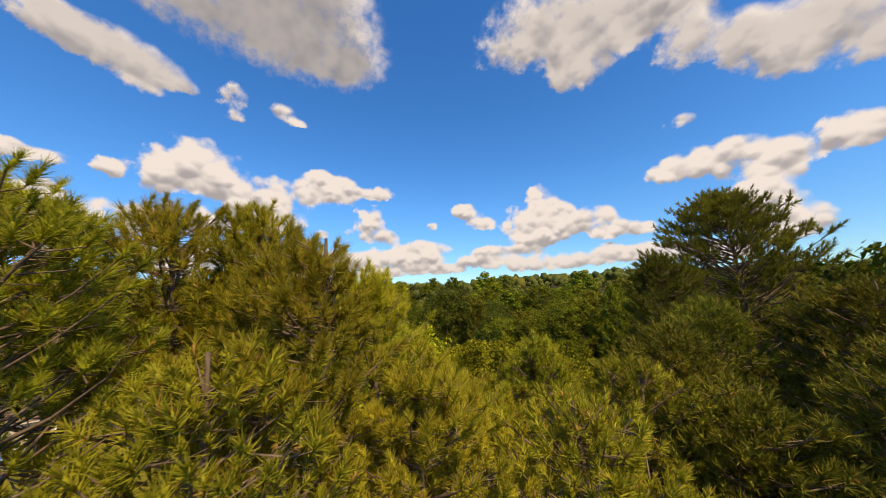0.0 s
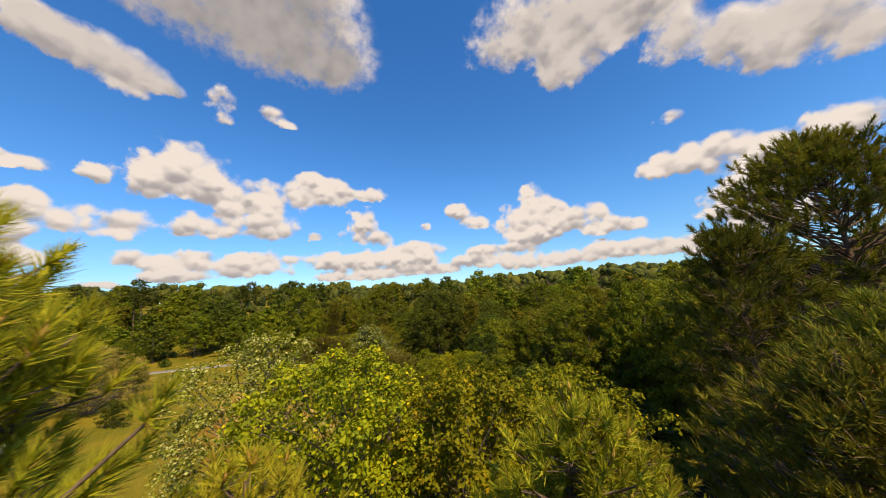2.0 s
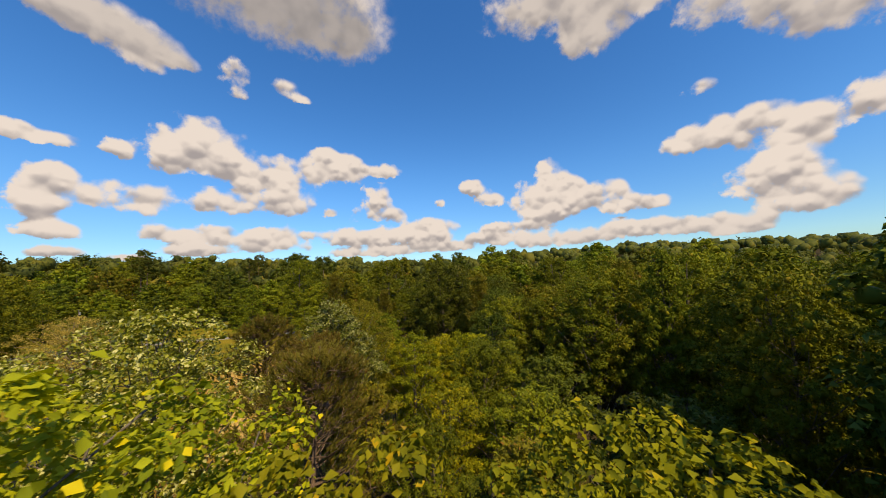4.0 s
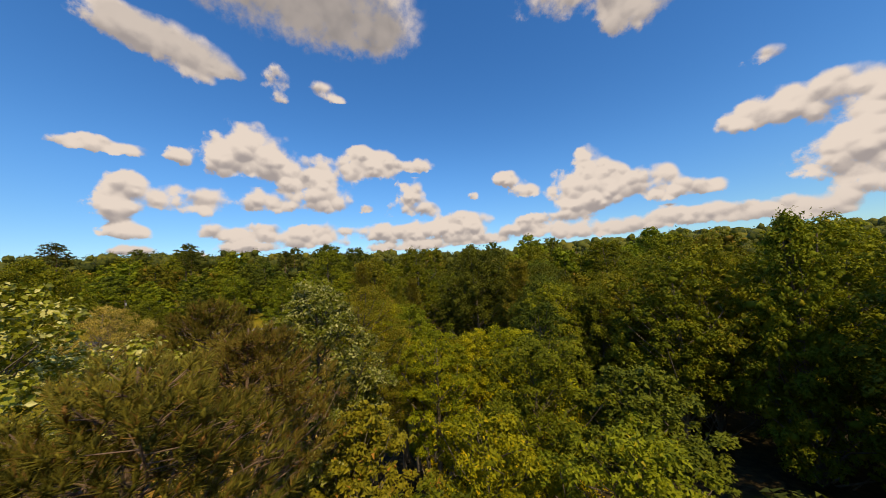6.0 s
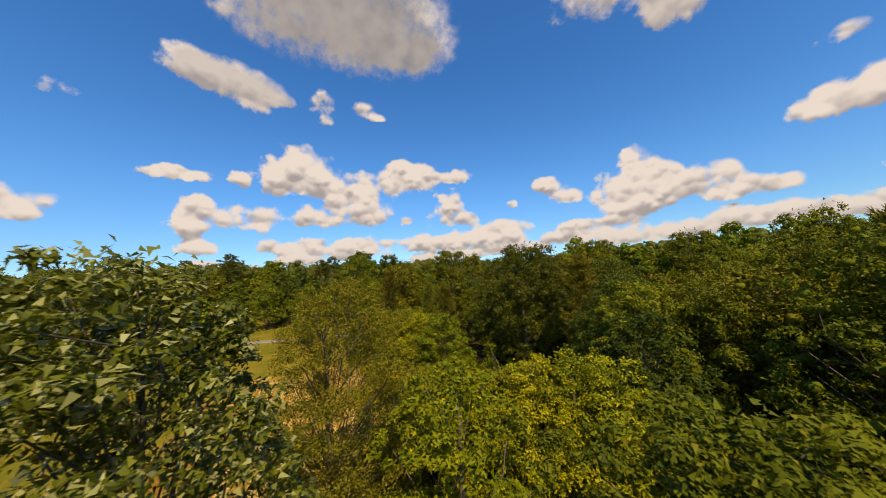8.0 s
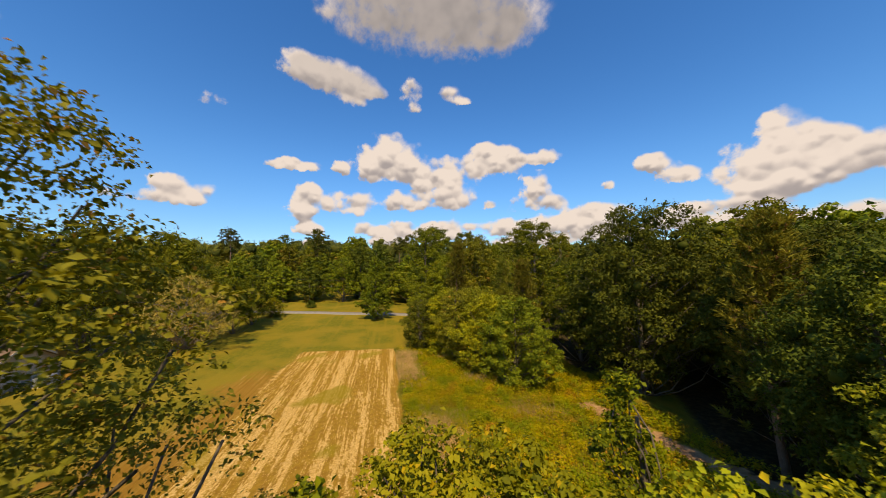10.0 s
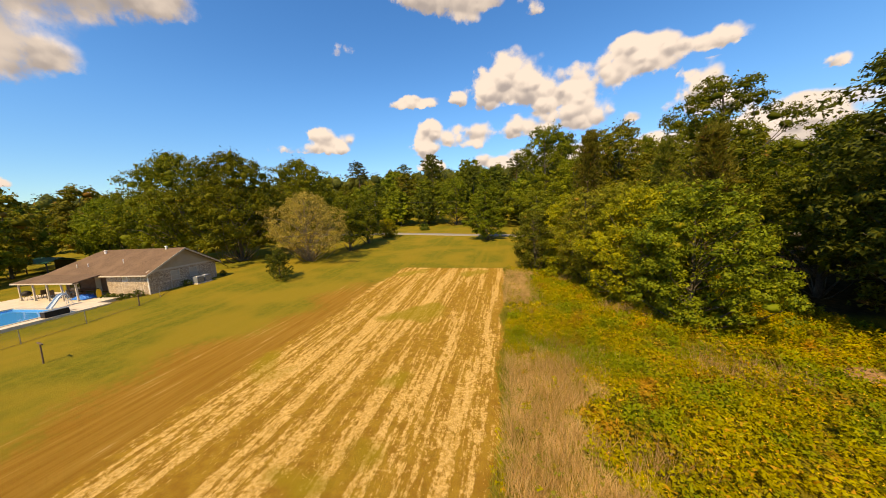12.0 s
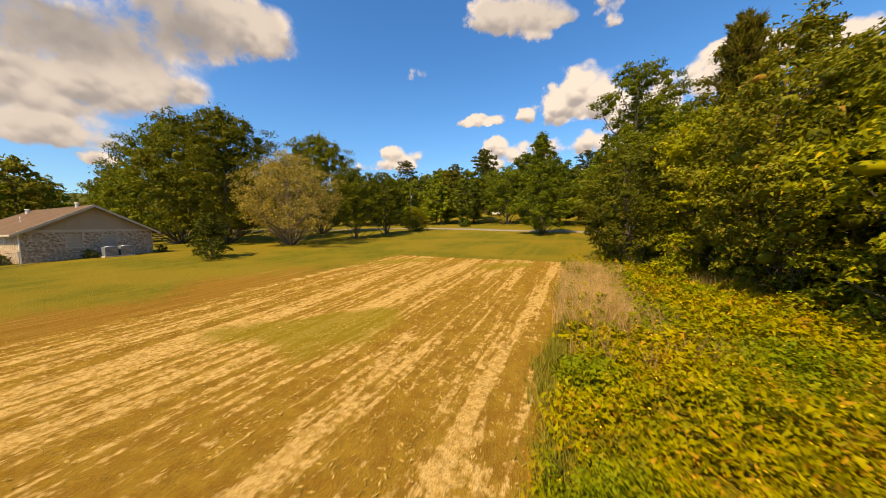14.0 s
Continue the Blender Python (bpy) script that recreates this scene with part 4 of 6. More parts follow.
# trees along the weeds, the hedgerow, the road and the house
PLACED = [
    ("edge_olive", -28.2, 70.8, 7.6, 1.1), ("edge_lime", -24.6, 72.6, 9.5, 1.0), ("edge_green", -18.2, 70.6, 10.4, 1.0), ("pine", -16.0, 74.5, 14.5, 1.0),
    ("oval", -32.0, 77.0, 10.0, 1.2), ("oval", -14.2, 85.0, 21.2, 1.1), ("pine", -11.5, 69.5, 14.5, 1.0), ("round", -6.0, 77.0, 14.0, 1.0),
    ("oval", -40.0, 91.5, 21.8, 1.0), ("round", -34.0, 90.0, 15.0, 1.1), ("round", -61.6, 60.5, 10.2, 1.1), ("round", -66.5, 66.4, 10.2, 1.15),
    ("edge_lime", -70.5, 73.4, 4.6, 1.2), ("shade", -82.0, 36.0, 20.5, 0.95), ("shade", -82.0, 58.0, 19.5, 0.9), ("shade", -99.0, 24.0, 13.5, 1.1),
    ("pine", 7.6, 58.0, 17.2, 1.15), ("oak", 10.6, 61.0, 16.0, 0.9), ("oak", 9.6, 52.0, 14.6, 0.9), ("oval", 10.0, 46.5, 14.0, 1.0), ("oak", 12.0, 65.0, 16.5, 0.9),
    ("oval", 27.6, 55.8, 19.6, 0.95), ("pine", 26.7, 47.8, 18.4, 1.1), ("oval", 25.5, 73.7, 20.4, 1.0), ("round", 22.0, 41.0, 16.8, 0.9), ("oval", 29.0, 38.7, 18.6, 0.95),
    ("round", 26.5, 27.7, 17.8, 0.95), ("pine", 14.0, 51.5, 13.0, 1.1), ("olive", 17.5, 46.5, 14.6, 1.0),
    # tall crowns that stand out of the far woods
    ("far_round", -147.0, 146.0, 18.9, 1.0), ("far_oval", -55.7, 120.0, 25.0, 1.0), ("far_oval", -52.3, 137.7, 24.0, 0.9), ("far_pine", -95.0, 161.0, 23.0, 1.0),
    ("far_round", -7.4, 237.0, 23.6, 1.0), ("far_oval", 8.3, 222.0, 24.8, 0.9), ("far_round", 27.3, 186.0, 27.6, 1.0), ("far_oval", 40.8, 193.0, 25.8, 0.9),
    ("far_round", 68.3, 143.0, 26.4, 1.1), ("far_olive", -23.0, 166.0, 23.0, 1.0), ("far_round", 93.6, 116.0, 25.6, 1.0), ("far_olive", 69.0, 108.0, 23.6, 1.0), ("far_round", -103.0, 131.5, 21.0, 1.0), ("far_round", -136.0, 114.0, 18.6, 1.0),
    # unseen trees, added to throw shade over the woods right of the way
    ("far_oval", 20.5, 9.0, 19.0, 0.9), ("far_oval", 23.5, 15.0, 19.0, 0.9), ("far_oval", 19.5, 1.5, 18.5, 0.9), ("far_oval", 26.0, 4.0, 20.0, 1.0),
]
for n, (key, x, y, tall, wide) in enumerate(PLACED):
    grow(key, x, y, tall, wide, n * 77)

# the woods to the right of the field, and the trees beyond the road and the house
rng = random.Random(7)
taken = [(x, y) for _, x, y, _, _ in PLACED] + [(2.4, 70), (4, 67), (20.6, 46.4), (14.5, 45.5), (18, 39), (13, 52), (-15.2, 67), (-21, 69.8), (-49.5, 84.4), (-57.4, 52), (-69, 44), (9.8, 14.6), (10.2, 24.6)]


def is_free(x, y, gap):
    return all((x - a) ** 2 + (y - b) ** 2 > gap * gap for a, b in taken)


def in_woods(x, y):
    s, q = field_sq(x, y)
    u = -0.55 * x + 0.83 * y
    if 9 < y < 66:
        # a shaded opening beside the way
        return x > (22.0 if 14 < y < 35 else 14.5 - 0.04 * (y - 9))
    return y > 66 and u < 97 and q < -8 and not path_mask(x, y) > 0.01


def beyond(x, y):
    """Past the road, or on the far side of the house."""
    d = (x + 74) * -0.47 + (y - 79) * 0.88
    return d > 17 or (x < -92 and y < 62 and d < -8) or (x < -75 and y < 22)


# a close row of rounded trees along the far side of the road
for n in range(30):
    x = -128 + n * 4.6 + rng.uniform(-1.2, 1.2)
    back = 16 + (n % 2) * 5 + rng.uniform(-1.5, 1.5)
    y = 79 + (back + 0.47 * (x + 74)) / 0.88
    if not in_woods(x, y) and is_free(x, y, 3.5):
        grow(rng.choice(("round", "far_round", "far_oval", "far_round")), x, y, rng.uniform(9.5, 14.5), rng.uniform(1.0, 1.2), rng.uniform(0, 360))
        taken.append((x, y))
for n in range(4000):
    x, y = rng.uniform(-30, 62), rng.uniform(8, 112)
    if in_woods(x, y) and is_free(x, y, 5.2 if x < 25 and y < 50 else 6.6 if x < 38 else 11.0):
        front = x < 33 and y < 66 or x < 8
        key = rng.choice(("round", "oval", "olive", "cone", "pine", "oval")) if front and (x > 22 or y < 36) or x < 8 else rng.choice(("far_round", "oval", "far_olive", "round"))
        key = rng.choice(("oak", "olive", "cone", "oak")) if x < 22 and y < 36 else key
        tall = rng.uniform(14, 20.5) if y > 66 else rng.uniform(14.5, 19.5) if x > 23 else rng.uniform(9, 15) if y > 34 else rng.uniform(7.5, 11)
        grow(key, x, y, tall, rng.uniform(0.72, 0.98) if x > 22 else rng.uniform(0.9, 1.1), rng.uniform(0, 360))
        taken.append((x, y))
for n in range(3000):
    x, y = rng.uniform(-150, 30), rng.uniform(-10, 150)
    if beyond(x, y) and not in_woods(x, y) and is_free(x, y, 10.5 if y < 130 else 12):
        key = rng.choice(("far_round", "far_oval", "far_olive", "far_round", "far_oval", "far_pine"))
        if key == "far_pine" and (x + 74) * -0.47 + (y - 79) * 0.88 < 45:
            key = "far_round"
        tall = rng.uniform(21, 25) if key == "far_pine" else rng.uniform(12, 18)
        grow(key, x, y, tall, rng.uniform(0.95, 1.2), rng.uniform(0, 360))
        taken.append((x, y))


def build_far_woods():
    """One sheet of crowns that covers the far country."""
    rg = np.random.default_rng(3)
    vs = []
    pts, sizes = [], []
    for ring in range(24):
        d = 125 + ring * ring * 1.6 + ring * 14
        step = 8.5 + d * 0.014
        n = int(math.radians(205) * d / step)
        ang = np.radians(-135) + np.radians(205) * (np.arange(n) + rg.uniform(-0.3, 0.3, n)) / n
        rr = d + rg.uniform(-6, 6, n)
        pts.append(np.column_stack([-10 + np.sin(ang) * rr, 45 + np.cos(ang) * rr]))
        sizes.append(np.full(n, 1 + d / 700))
    p, sz = np.concatenate(pts), np.concatenate(sizes)
    keep = (np.hypot(p[:, 0] + 20, p[:, 1] - 50) > 120) & ~((p[:, 0] > -152) & (p[:, 0] < 62) & (p[:, 1] > -12) & (p[:, 1] < 112)) & ~((p[:, 0] > -152) & (p[:, 0] < 32) & (p[:, 1] < 150) & (p[:, 1] > 50))
    p, sz = p[keep], sz[keep]
    m = 4
    pieces = []
    dist = np.hypot(p[:, 0] + 10, p[:, 1] - 45)
    for lo, hi, per, size in ((0, 210, 72, 0.72), (210, 330, 34, 1.1), (330, 5000, 7, 2.4)):
        q = p[(dist >= lo) & (dist < hi)]
        z = sz[(dist >= lo) & (dist < hi)]
        k = np.repeat(np.arange(len(q)), m)
        r = 4.2 * z[k] * rg.uniform(0.6, 1.1, len(k))
        top = rg.uniform(9, 20, len(q))[k] * rg.uniform(0.72, 1.0, len(k))
        c = np.column_stack([q[k] + rg.normal(size=(len(k), 2)) * 2.6, ground_z(q[k, 0], q[k, 1]) + top - r * 0.8])
        pieces.append(clump_leaves(rg, c, r, len(k) * per, size, 0.9, 0.7, 0.6, True))
        pieces.append(lumps(rg, c, r * 0.6) if lo < 330 else lumps(rg, c[::2], r[::2]))
    v, f = joined(pieces)
    ob = new("far_woods", link_mesh("far_woods", v, f, 3, LEAF_FAR))
    tagged(ob, "unbroken dark-green woodland canopy to the horizon", "woodland", kind="stuff")


build_far_woods()

# ---- the house by the field ----
HOUSE_C, HOUSE_Z = (-50.74, 33.79), 0.78
HOUSE_M = Matrix.Translation((*HOUSE_C, HOUSE_Z)) @ pose(0, 0, 0, 0, 0, 130.4)


def house_at(x, y, z=0.0, turn=0.0):
    """A pose in the house's own plan: x along the gable, y along the house."""
    return HOUSE_M @ pose(x, y, z, 0, 0, turn)


def on_ground(x, y):
    w = HOUSE_M @ Vector((x, y, 0))
    return gz(w.x, w.y) - HOUSE_Z


def box(bm, x0, y0, z0, x1, y1, z1, bevel=0.0):
    got = bmesh.ops.create_cube(bm, size=1)["verts"]
    for v in got:
        v.co = Vector(((x0 + x1) / 2 + v.co.x * (x1 - x0), (y0 + y1) / 2 + v.co.y * (y1 - y0), (z0 + z1) / 2 + v.co.z * (z1 - z0)))
    if bevel:
        edges = {e for v in got for e in v.link_edges}
        bmesh.ops.bevel(bm, geom=list(edges), offset=bevel, segments=2, affect="EDGES", profile=0.6)


def boxes(*rows, bevel=0.0):
    bm = bmesh.new()
    for r in rows:
        box(bm, *r, bevel=bevel)
    return bm


def rod(bm, a, b, r0, r1=None, sides=10):
    a, b = Vector(a), Vector(b)
    got = bmesh.ops.create_cone(bm, cap_ends=True, segments=sides, radius1=r0, radius2=r0 if r1 is None else r1, depth=(b - a).length)["verts"]
    bmesh.ops.transform(bm, matrix=Matrix.Translation((a + b) / 2) @ (b - a).to_track_quat("Z", "Y").to_matrix().to_4x4(), verts=got)


def slab(bm, corners, thick):
    """A flat panel through the corners, thickened downwards."""
    top = [bm.verts.new(c) for c in corners]
    low = [bm.verts.new((c[0], c[1], c[2] - thick)) for c in corners]
    bm.faces.new(top)
    bm.faces.new(low[::-1])
    for i in range(len(top)):
        j = (i + 1) % len(top)
        bm.faces.new((top[j], top[i], low[i], low[j]))
    bmesh.ops.recalc_face_normals(bm, faces=bm.faces)


def brick_mat():
    k = Mat("whitewashed_brick")
    tex = k.t.nodes.new("ShaderNodeTexCoord").outputs["Object"]
    sep = k.t.nodes.new("ShaderNodeSeparateXYZ")
    k.link(tex, sep.inputs[0])
    flat = k.t.nodes.new("ShaderNodeCombineXYZ")
    k.link(k.math("ADD", sep.outputs[0], sep.outputs[1]), flat.inputs[0])
    k.link(sep.outputs[2], flat.inputs[1])
    br = k.t.nodes.new("ShaderNodeTexBrick")
    k.link(flat.outputs[0], br.inputs["Vector"])
    br.inputs["Scale"].default_value = 1.0
    br.inputs["Brick Width"].default_value, br.inputs["Row Height"].default_value, br.inputs["Mortar Size"].default_value = 0.23, 0.08, 0.007
    br.inputs["Color1"].default_value, br.inputs["Color2"].default_value, br.inputs["Mortar"].default_value = (0.42, 0.32, 0.22, 1), (0.15, 0.10, 0.065, 1), (0.40, 0.34, 0.26, 1)
    wash = k.noise(5.0, 6.0, 0.7, tex)
    wide = k.noise(1.1, 3.0, 0.5, tex)
    col = k.mix(k.step(wash, 0.46, 0.60), br.outputs["Color"], (0.60, 0.50, 0.38))
    col = k.mix(k.math("MULTIPLY", k.step(k.noise(9.0, 5.0, 0.7, flat.outputs[0]), 0.52, 0.62), 0.7), col, (0.20, 0.15, 0.12))
    col = k.mix(k.math("MULTIPLY", k.step(wide, 0.5, 0.7), 0.35), col, (0.40, 0.36, 0.32))
    k.bump(br.outputs["Fac"], -0.5, 0.01)
    return k.done(col, 0.9, 0.2)


def shingle_mat():
    k = Mat("brown_shingles")
    p = k.pos()
    tex = k.t.nodes.new("ShaderNodeTexCoord").outputs["Object"]
    fine, wide = k.noise(18.0, 5.0, 0.6, tex), k.noise(0.7, 4.0, 0.6, tex)
    col = k.mix(k.step(fine, 0.35, 0.7), (0.10, 0.064, 0.042), (0.20, 0.132, 0.088))
    col = k.mix(k.step(wide, 0.4, 0.7), col, (0.18, 0.118, 0.078))
    k.bump(fine, 0.5, 0.02)
    return k.done(col, 0.95, 0.15)


BRICK, SHINGLE = brick_mat(), shingle_mat()
SIDING = plain_mat("taupe_siding", (0.38, 0.31, 0.22), 0.8, 0.08, 0.8)
TRIM = plain_mat("cream_trim", (0.50, 0.44, 0.35), 0.6, 0.1, 2.0)
WOOD_RED = plain_mat("reddish_brown_wood", (0.20, 0.09, 0.05), 0.7, 0.25, 3.0)
CONCRETE = plain_mat("pale_concrete", (0.62, 0.54, 0.43), 0.9, 0.12, 1.2)
DARK = plain_mat("black_rubber_liner", (0.025, 0.022, 0.02), 0.6, 0.3, 3.0)
METAL = plain_mat("galvanised_metal", (0.42, 0.42, 0.42), 0.45, 0.15, 4.0, 0.5, 0.7)
AC_GREY = plain_mat("grey_blue_steel", (0.17, 0.20, 0.24), 0.5, 0.12, 3.0)
BLUE = plain_mat("blue_tarpaulin", (0.02, 0.18, 0.62), 0.5, 0.2, 3.0)
YELLOW = plain_mat("yellow_plastic", (0.75, 0.42, 0.02), 0.4, 0.1, 3.0)
WHITE = plain_mat("white_plastic", (0.75, 0.74, 0.72), 0.4, 0.06, 3.0)
SLIDE_BLUE = plain_mat("pale_blue_plastic", (0.48, 0.60, 0.70), 0.35, 0.08, 3.0)
BLIND = plain_mat("pale_window_blind", (0.42, 0.38, 0.31), 0.7, 0.08, 3.0)
POST_WOOD = plain_mat("weathered_wood", (0.16, 0.115, 0.08), 0.9, 0.3, 5.0)
GREEN_ROOF = plain_mat("green_metal_roof", (0.025, 0.14, 0.10), 0.5, 0.15, 1.0)
GLASS = Mat("window_glass").done((0.03, 0.035, 0.04), 0.05, 0.8)


def water_mat():
    k = Mat("pool_water")
    k.bump(k.noise(6.0, 2.0, 0.5, k.pos()), 0.15, 0.02)
    return k.done((0.015, 0.30, 0.72), 0.08, 0.5)


def build_house():
    root = new("house")
    root.matrix_world = HOUSE_M
    tagged(root, "single-storey brick ranch house with brown shingle roof and open porch", "house")
    W, L, EAVE, RIDGE = 7.9, 15.0, 2.5, 4.65
    t = 0.2
    # outer walls, with openings left for the windows
    bm = bmesh.new()
    spans = [(2.25, 3.25), (4.40, 5.40)]
    x = 0.0
    for a, b in spans + [(W, W)]:
        box(bm, x, 0, -0.6, a, t, EAVE)
        if b > a:
            box(bm, a, 0, -0.6, b, t, 1.05)
            box(bm, a, 0, 2.15, b, t, EAVE)
        x = b
    part("wall", bm, BRICK, root, "grey shaded brick gable wall")
    part("wall", boxes((0, t, -0.6, t, 2.95, EAVE), (0, 2.95, -0.6, t, 3.65, 1.5), (0, 2.95, 2.1, t, 3.65, EAVE), (0, 3.65, -0.6, t, 6.0, EAVE)), BRICK, root, "sunlit whitewashed brick wall")
    part("wall", boxes((t, 5.8, -0.6, 1.4, 6.0, EAVE), (1.4, 5.8, -0.6, 1.6, 9.2, EAVE), (1.4, 10.1, -0.6, 1.6, L, EAVE), (1.4, 9.2, 2.1, 1.6, 10.1, EAVE)), plain_mat("brown_porch_brick", (0.22, 0.13, 0.09), 0.9, 0.25, 4.0), root, "brown brick porch wall")
    part("wall", boxes((W - t, t, -0.6, W, L, EAVE), (1.4, L - t, -0.6, W - t, L, EAVE)), BRICK, root)
    # gable of siding
    bm = bmesh.new()
    slab(bm, [(0, 0, 0), (W, 0, 0), (W / 2, RIDGE - EAVE - 0.05, 0)], 0.16)
    bmesh.ops.transform(bm, matrix=pose(0, 0.0, EAVE + 0.003, 90, 0, 0), verts=bm.verts)
    bmesh.ops.translate(bm, vec=(0, 0.02, 0), verts=bm.verts)
    part("gable", bm, SIDING, root, "taupe vertical siding")
    # roof planes
    o = 0.45
    drop = (RIDGE - EAVE) / (W / 2)
    low = EAVE - o * drop
    bm = bmesh.new()
    far = 15.4
    slab(bm, [(-o, -o, low), (W / 2, -o, RIDGE), (W / 2, 12.2, RIDGE), (-o, far, low)], 0.14)
    slab(bm, [(W / 2, -o, RIDGE), (W + o, -o, low), (W + o, far, low), (W / 2, 12.2, RIDGE)], 0.14)
    slab(bm, [(-o, far, low), (W / 2, 12.2, RIDGE), (W + o, far, low)], 0.14)
    part("roof", bm, SHINGLE, root, "brown shingle roof plane")
    bm = bmesh.new()
    px, pz = -2.6, 1.98
    slab(bm, [(px, 6.2, pz), (-o + 0.25, 6.2, low + 0.15), (-o + 0.25, far, low + 0.15), (px, far, pz)], 0.13)
    part("roof", bm, SHINGLE, root, "lower porch roof plane")
    part("gutter", boxes((-o - 0.1, -o, low - 0.16, -o, 6.15, low - 0.02), (px - 0.1, 6.2, pz - 0.16, px, far, pz - 0.02), bevel=0.02), TRIM, root, "cream gutter")
    for side in (0, 1):
        bm = bmesh.new()
        a = Vector((-o, -o - 0.04, low)) if side == 0 else Vector((W + o, -o - 0.04, low))
        slab(bm, [a, (W / 2, -o - 0.04, RIDGE), (W / 2, -o - 0.001, RIDGE), (a.x, -o - 0.001, low)], 0.2)
        part("bargeboard", bm, TRIM, root, "cream bargeboard")
    part("frieze_board", boxes((0, -0.03, EAVE - 0.14, W, -0.002, EAVE + 0.06)), TRIM, root)
    part("corner_trim", boxes((-0.06, 0.03, -0.4, -0.002, 0.16, EAVE)), WHITE, root, "white downpipe")
    # porch posts and beam
    for y in (6.5, 8.6, 10.7, 12.8, 15.0):
        part("porch_post", boxes((-2.34, y - 0.07, -0.15, -2.20, y + 0.07, pz - 0.10), (-2.38, y - 0.11, -0.15, -2.16, y + 0.11, 0.05), bevel=0.012), TRIM, root, "cream square porch post")
    part("porch_beam", boxes((-2.38, 6.3, pz - 0.22, -2.16, far - 0.2, pz - 0.08)), TRIM, root)
    part("door", boxes((1.36, 9.24, 0.0, 1.42, 10.06, 2.08), bevel=0.01), TRIM, root, "cream porch door")
    part("door", boxes((1.33, 12.6, 0.0, 1.395, 14.2, 2.08), bevel=0.01), GLASS, root, "dark glazed patio door")
    for a, b in spans:
        w = new("window")
        w.parent = root
        part("frame", boxes((a, -0.03, 1.05, a + 0.06, 0.1, 2.15), (b - 0.06, -0.03, 1.05, b, 0.1, 2.15), (a + 0.06, -0.03, 1.05, b - 0.06, 0.1, 1.11), (a + 0.06, -0.03, 2.09, b - 0.06, 0.1, 2.15), (a + 0.06, -0.02, 1.58, b - 0.06, 0.08, 1.62)), TRIM, w)
        part("blind", boxes((a + 0.06, 0.07, 1.11, b - 0.06, 0.09, 2.09)), BLIND, w, "pale closed blind")
    w = new("window")
    w.parent = root
    part("frame", boxes((-0.03, 2.95, 1.5, 0.1, 3.0, 2.1), (-0.03, 3.6, 1.5, 0.1, 3.65, 2.1), (-0.03, 3.0, 1.5, 0.1, 3.6, 1.55), (-0.03, 3.0, 2.05, 0.1, 3.6, 2.1)), WHITE, w)
    part("blind", boxes((0.05, 3.0, 1.55, 0.07, 3.6, 2.05)), BLIND, w)
    # pipes and vents on the roof
    for x, y, r, hh in ((3.75, 2.0, 0.16, 0.30), (3.3, 10.8, 0.18, 0.30), (1.5, 5.4, 0.06, 0.35), (1.0, 10.0, 0.05, 0.3), (0.9, 11.6, 0.05, 0.3)):
        z = RIDGE - abs(x - W / 2) * (drop)
        bm = bmesh.new()
        rod(bm, (x, y, z - 0.2), (x, y, z + hh), r * 0.7)
        rod(bm, (x, y, z + hh), (x, y, z + hh + 0.08), r * 1.15, r * 0.8)
        part("roof_vent", bm, WHITE, root, "white roof vent")


build_house()


def thing(name, label, category, m, group=""):
    root = new(name)
    root.matrix_world = m
    return tagged(root, label, category, group)


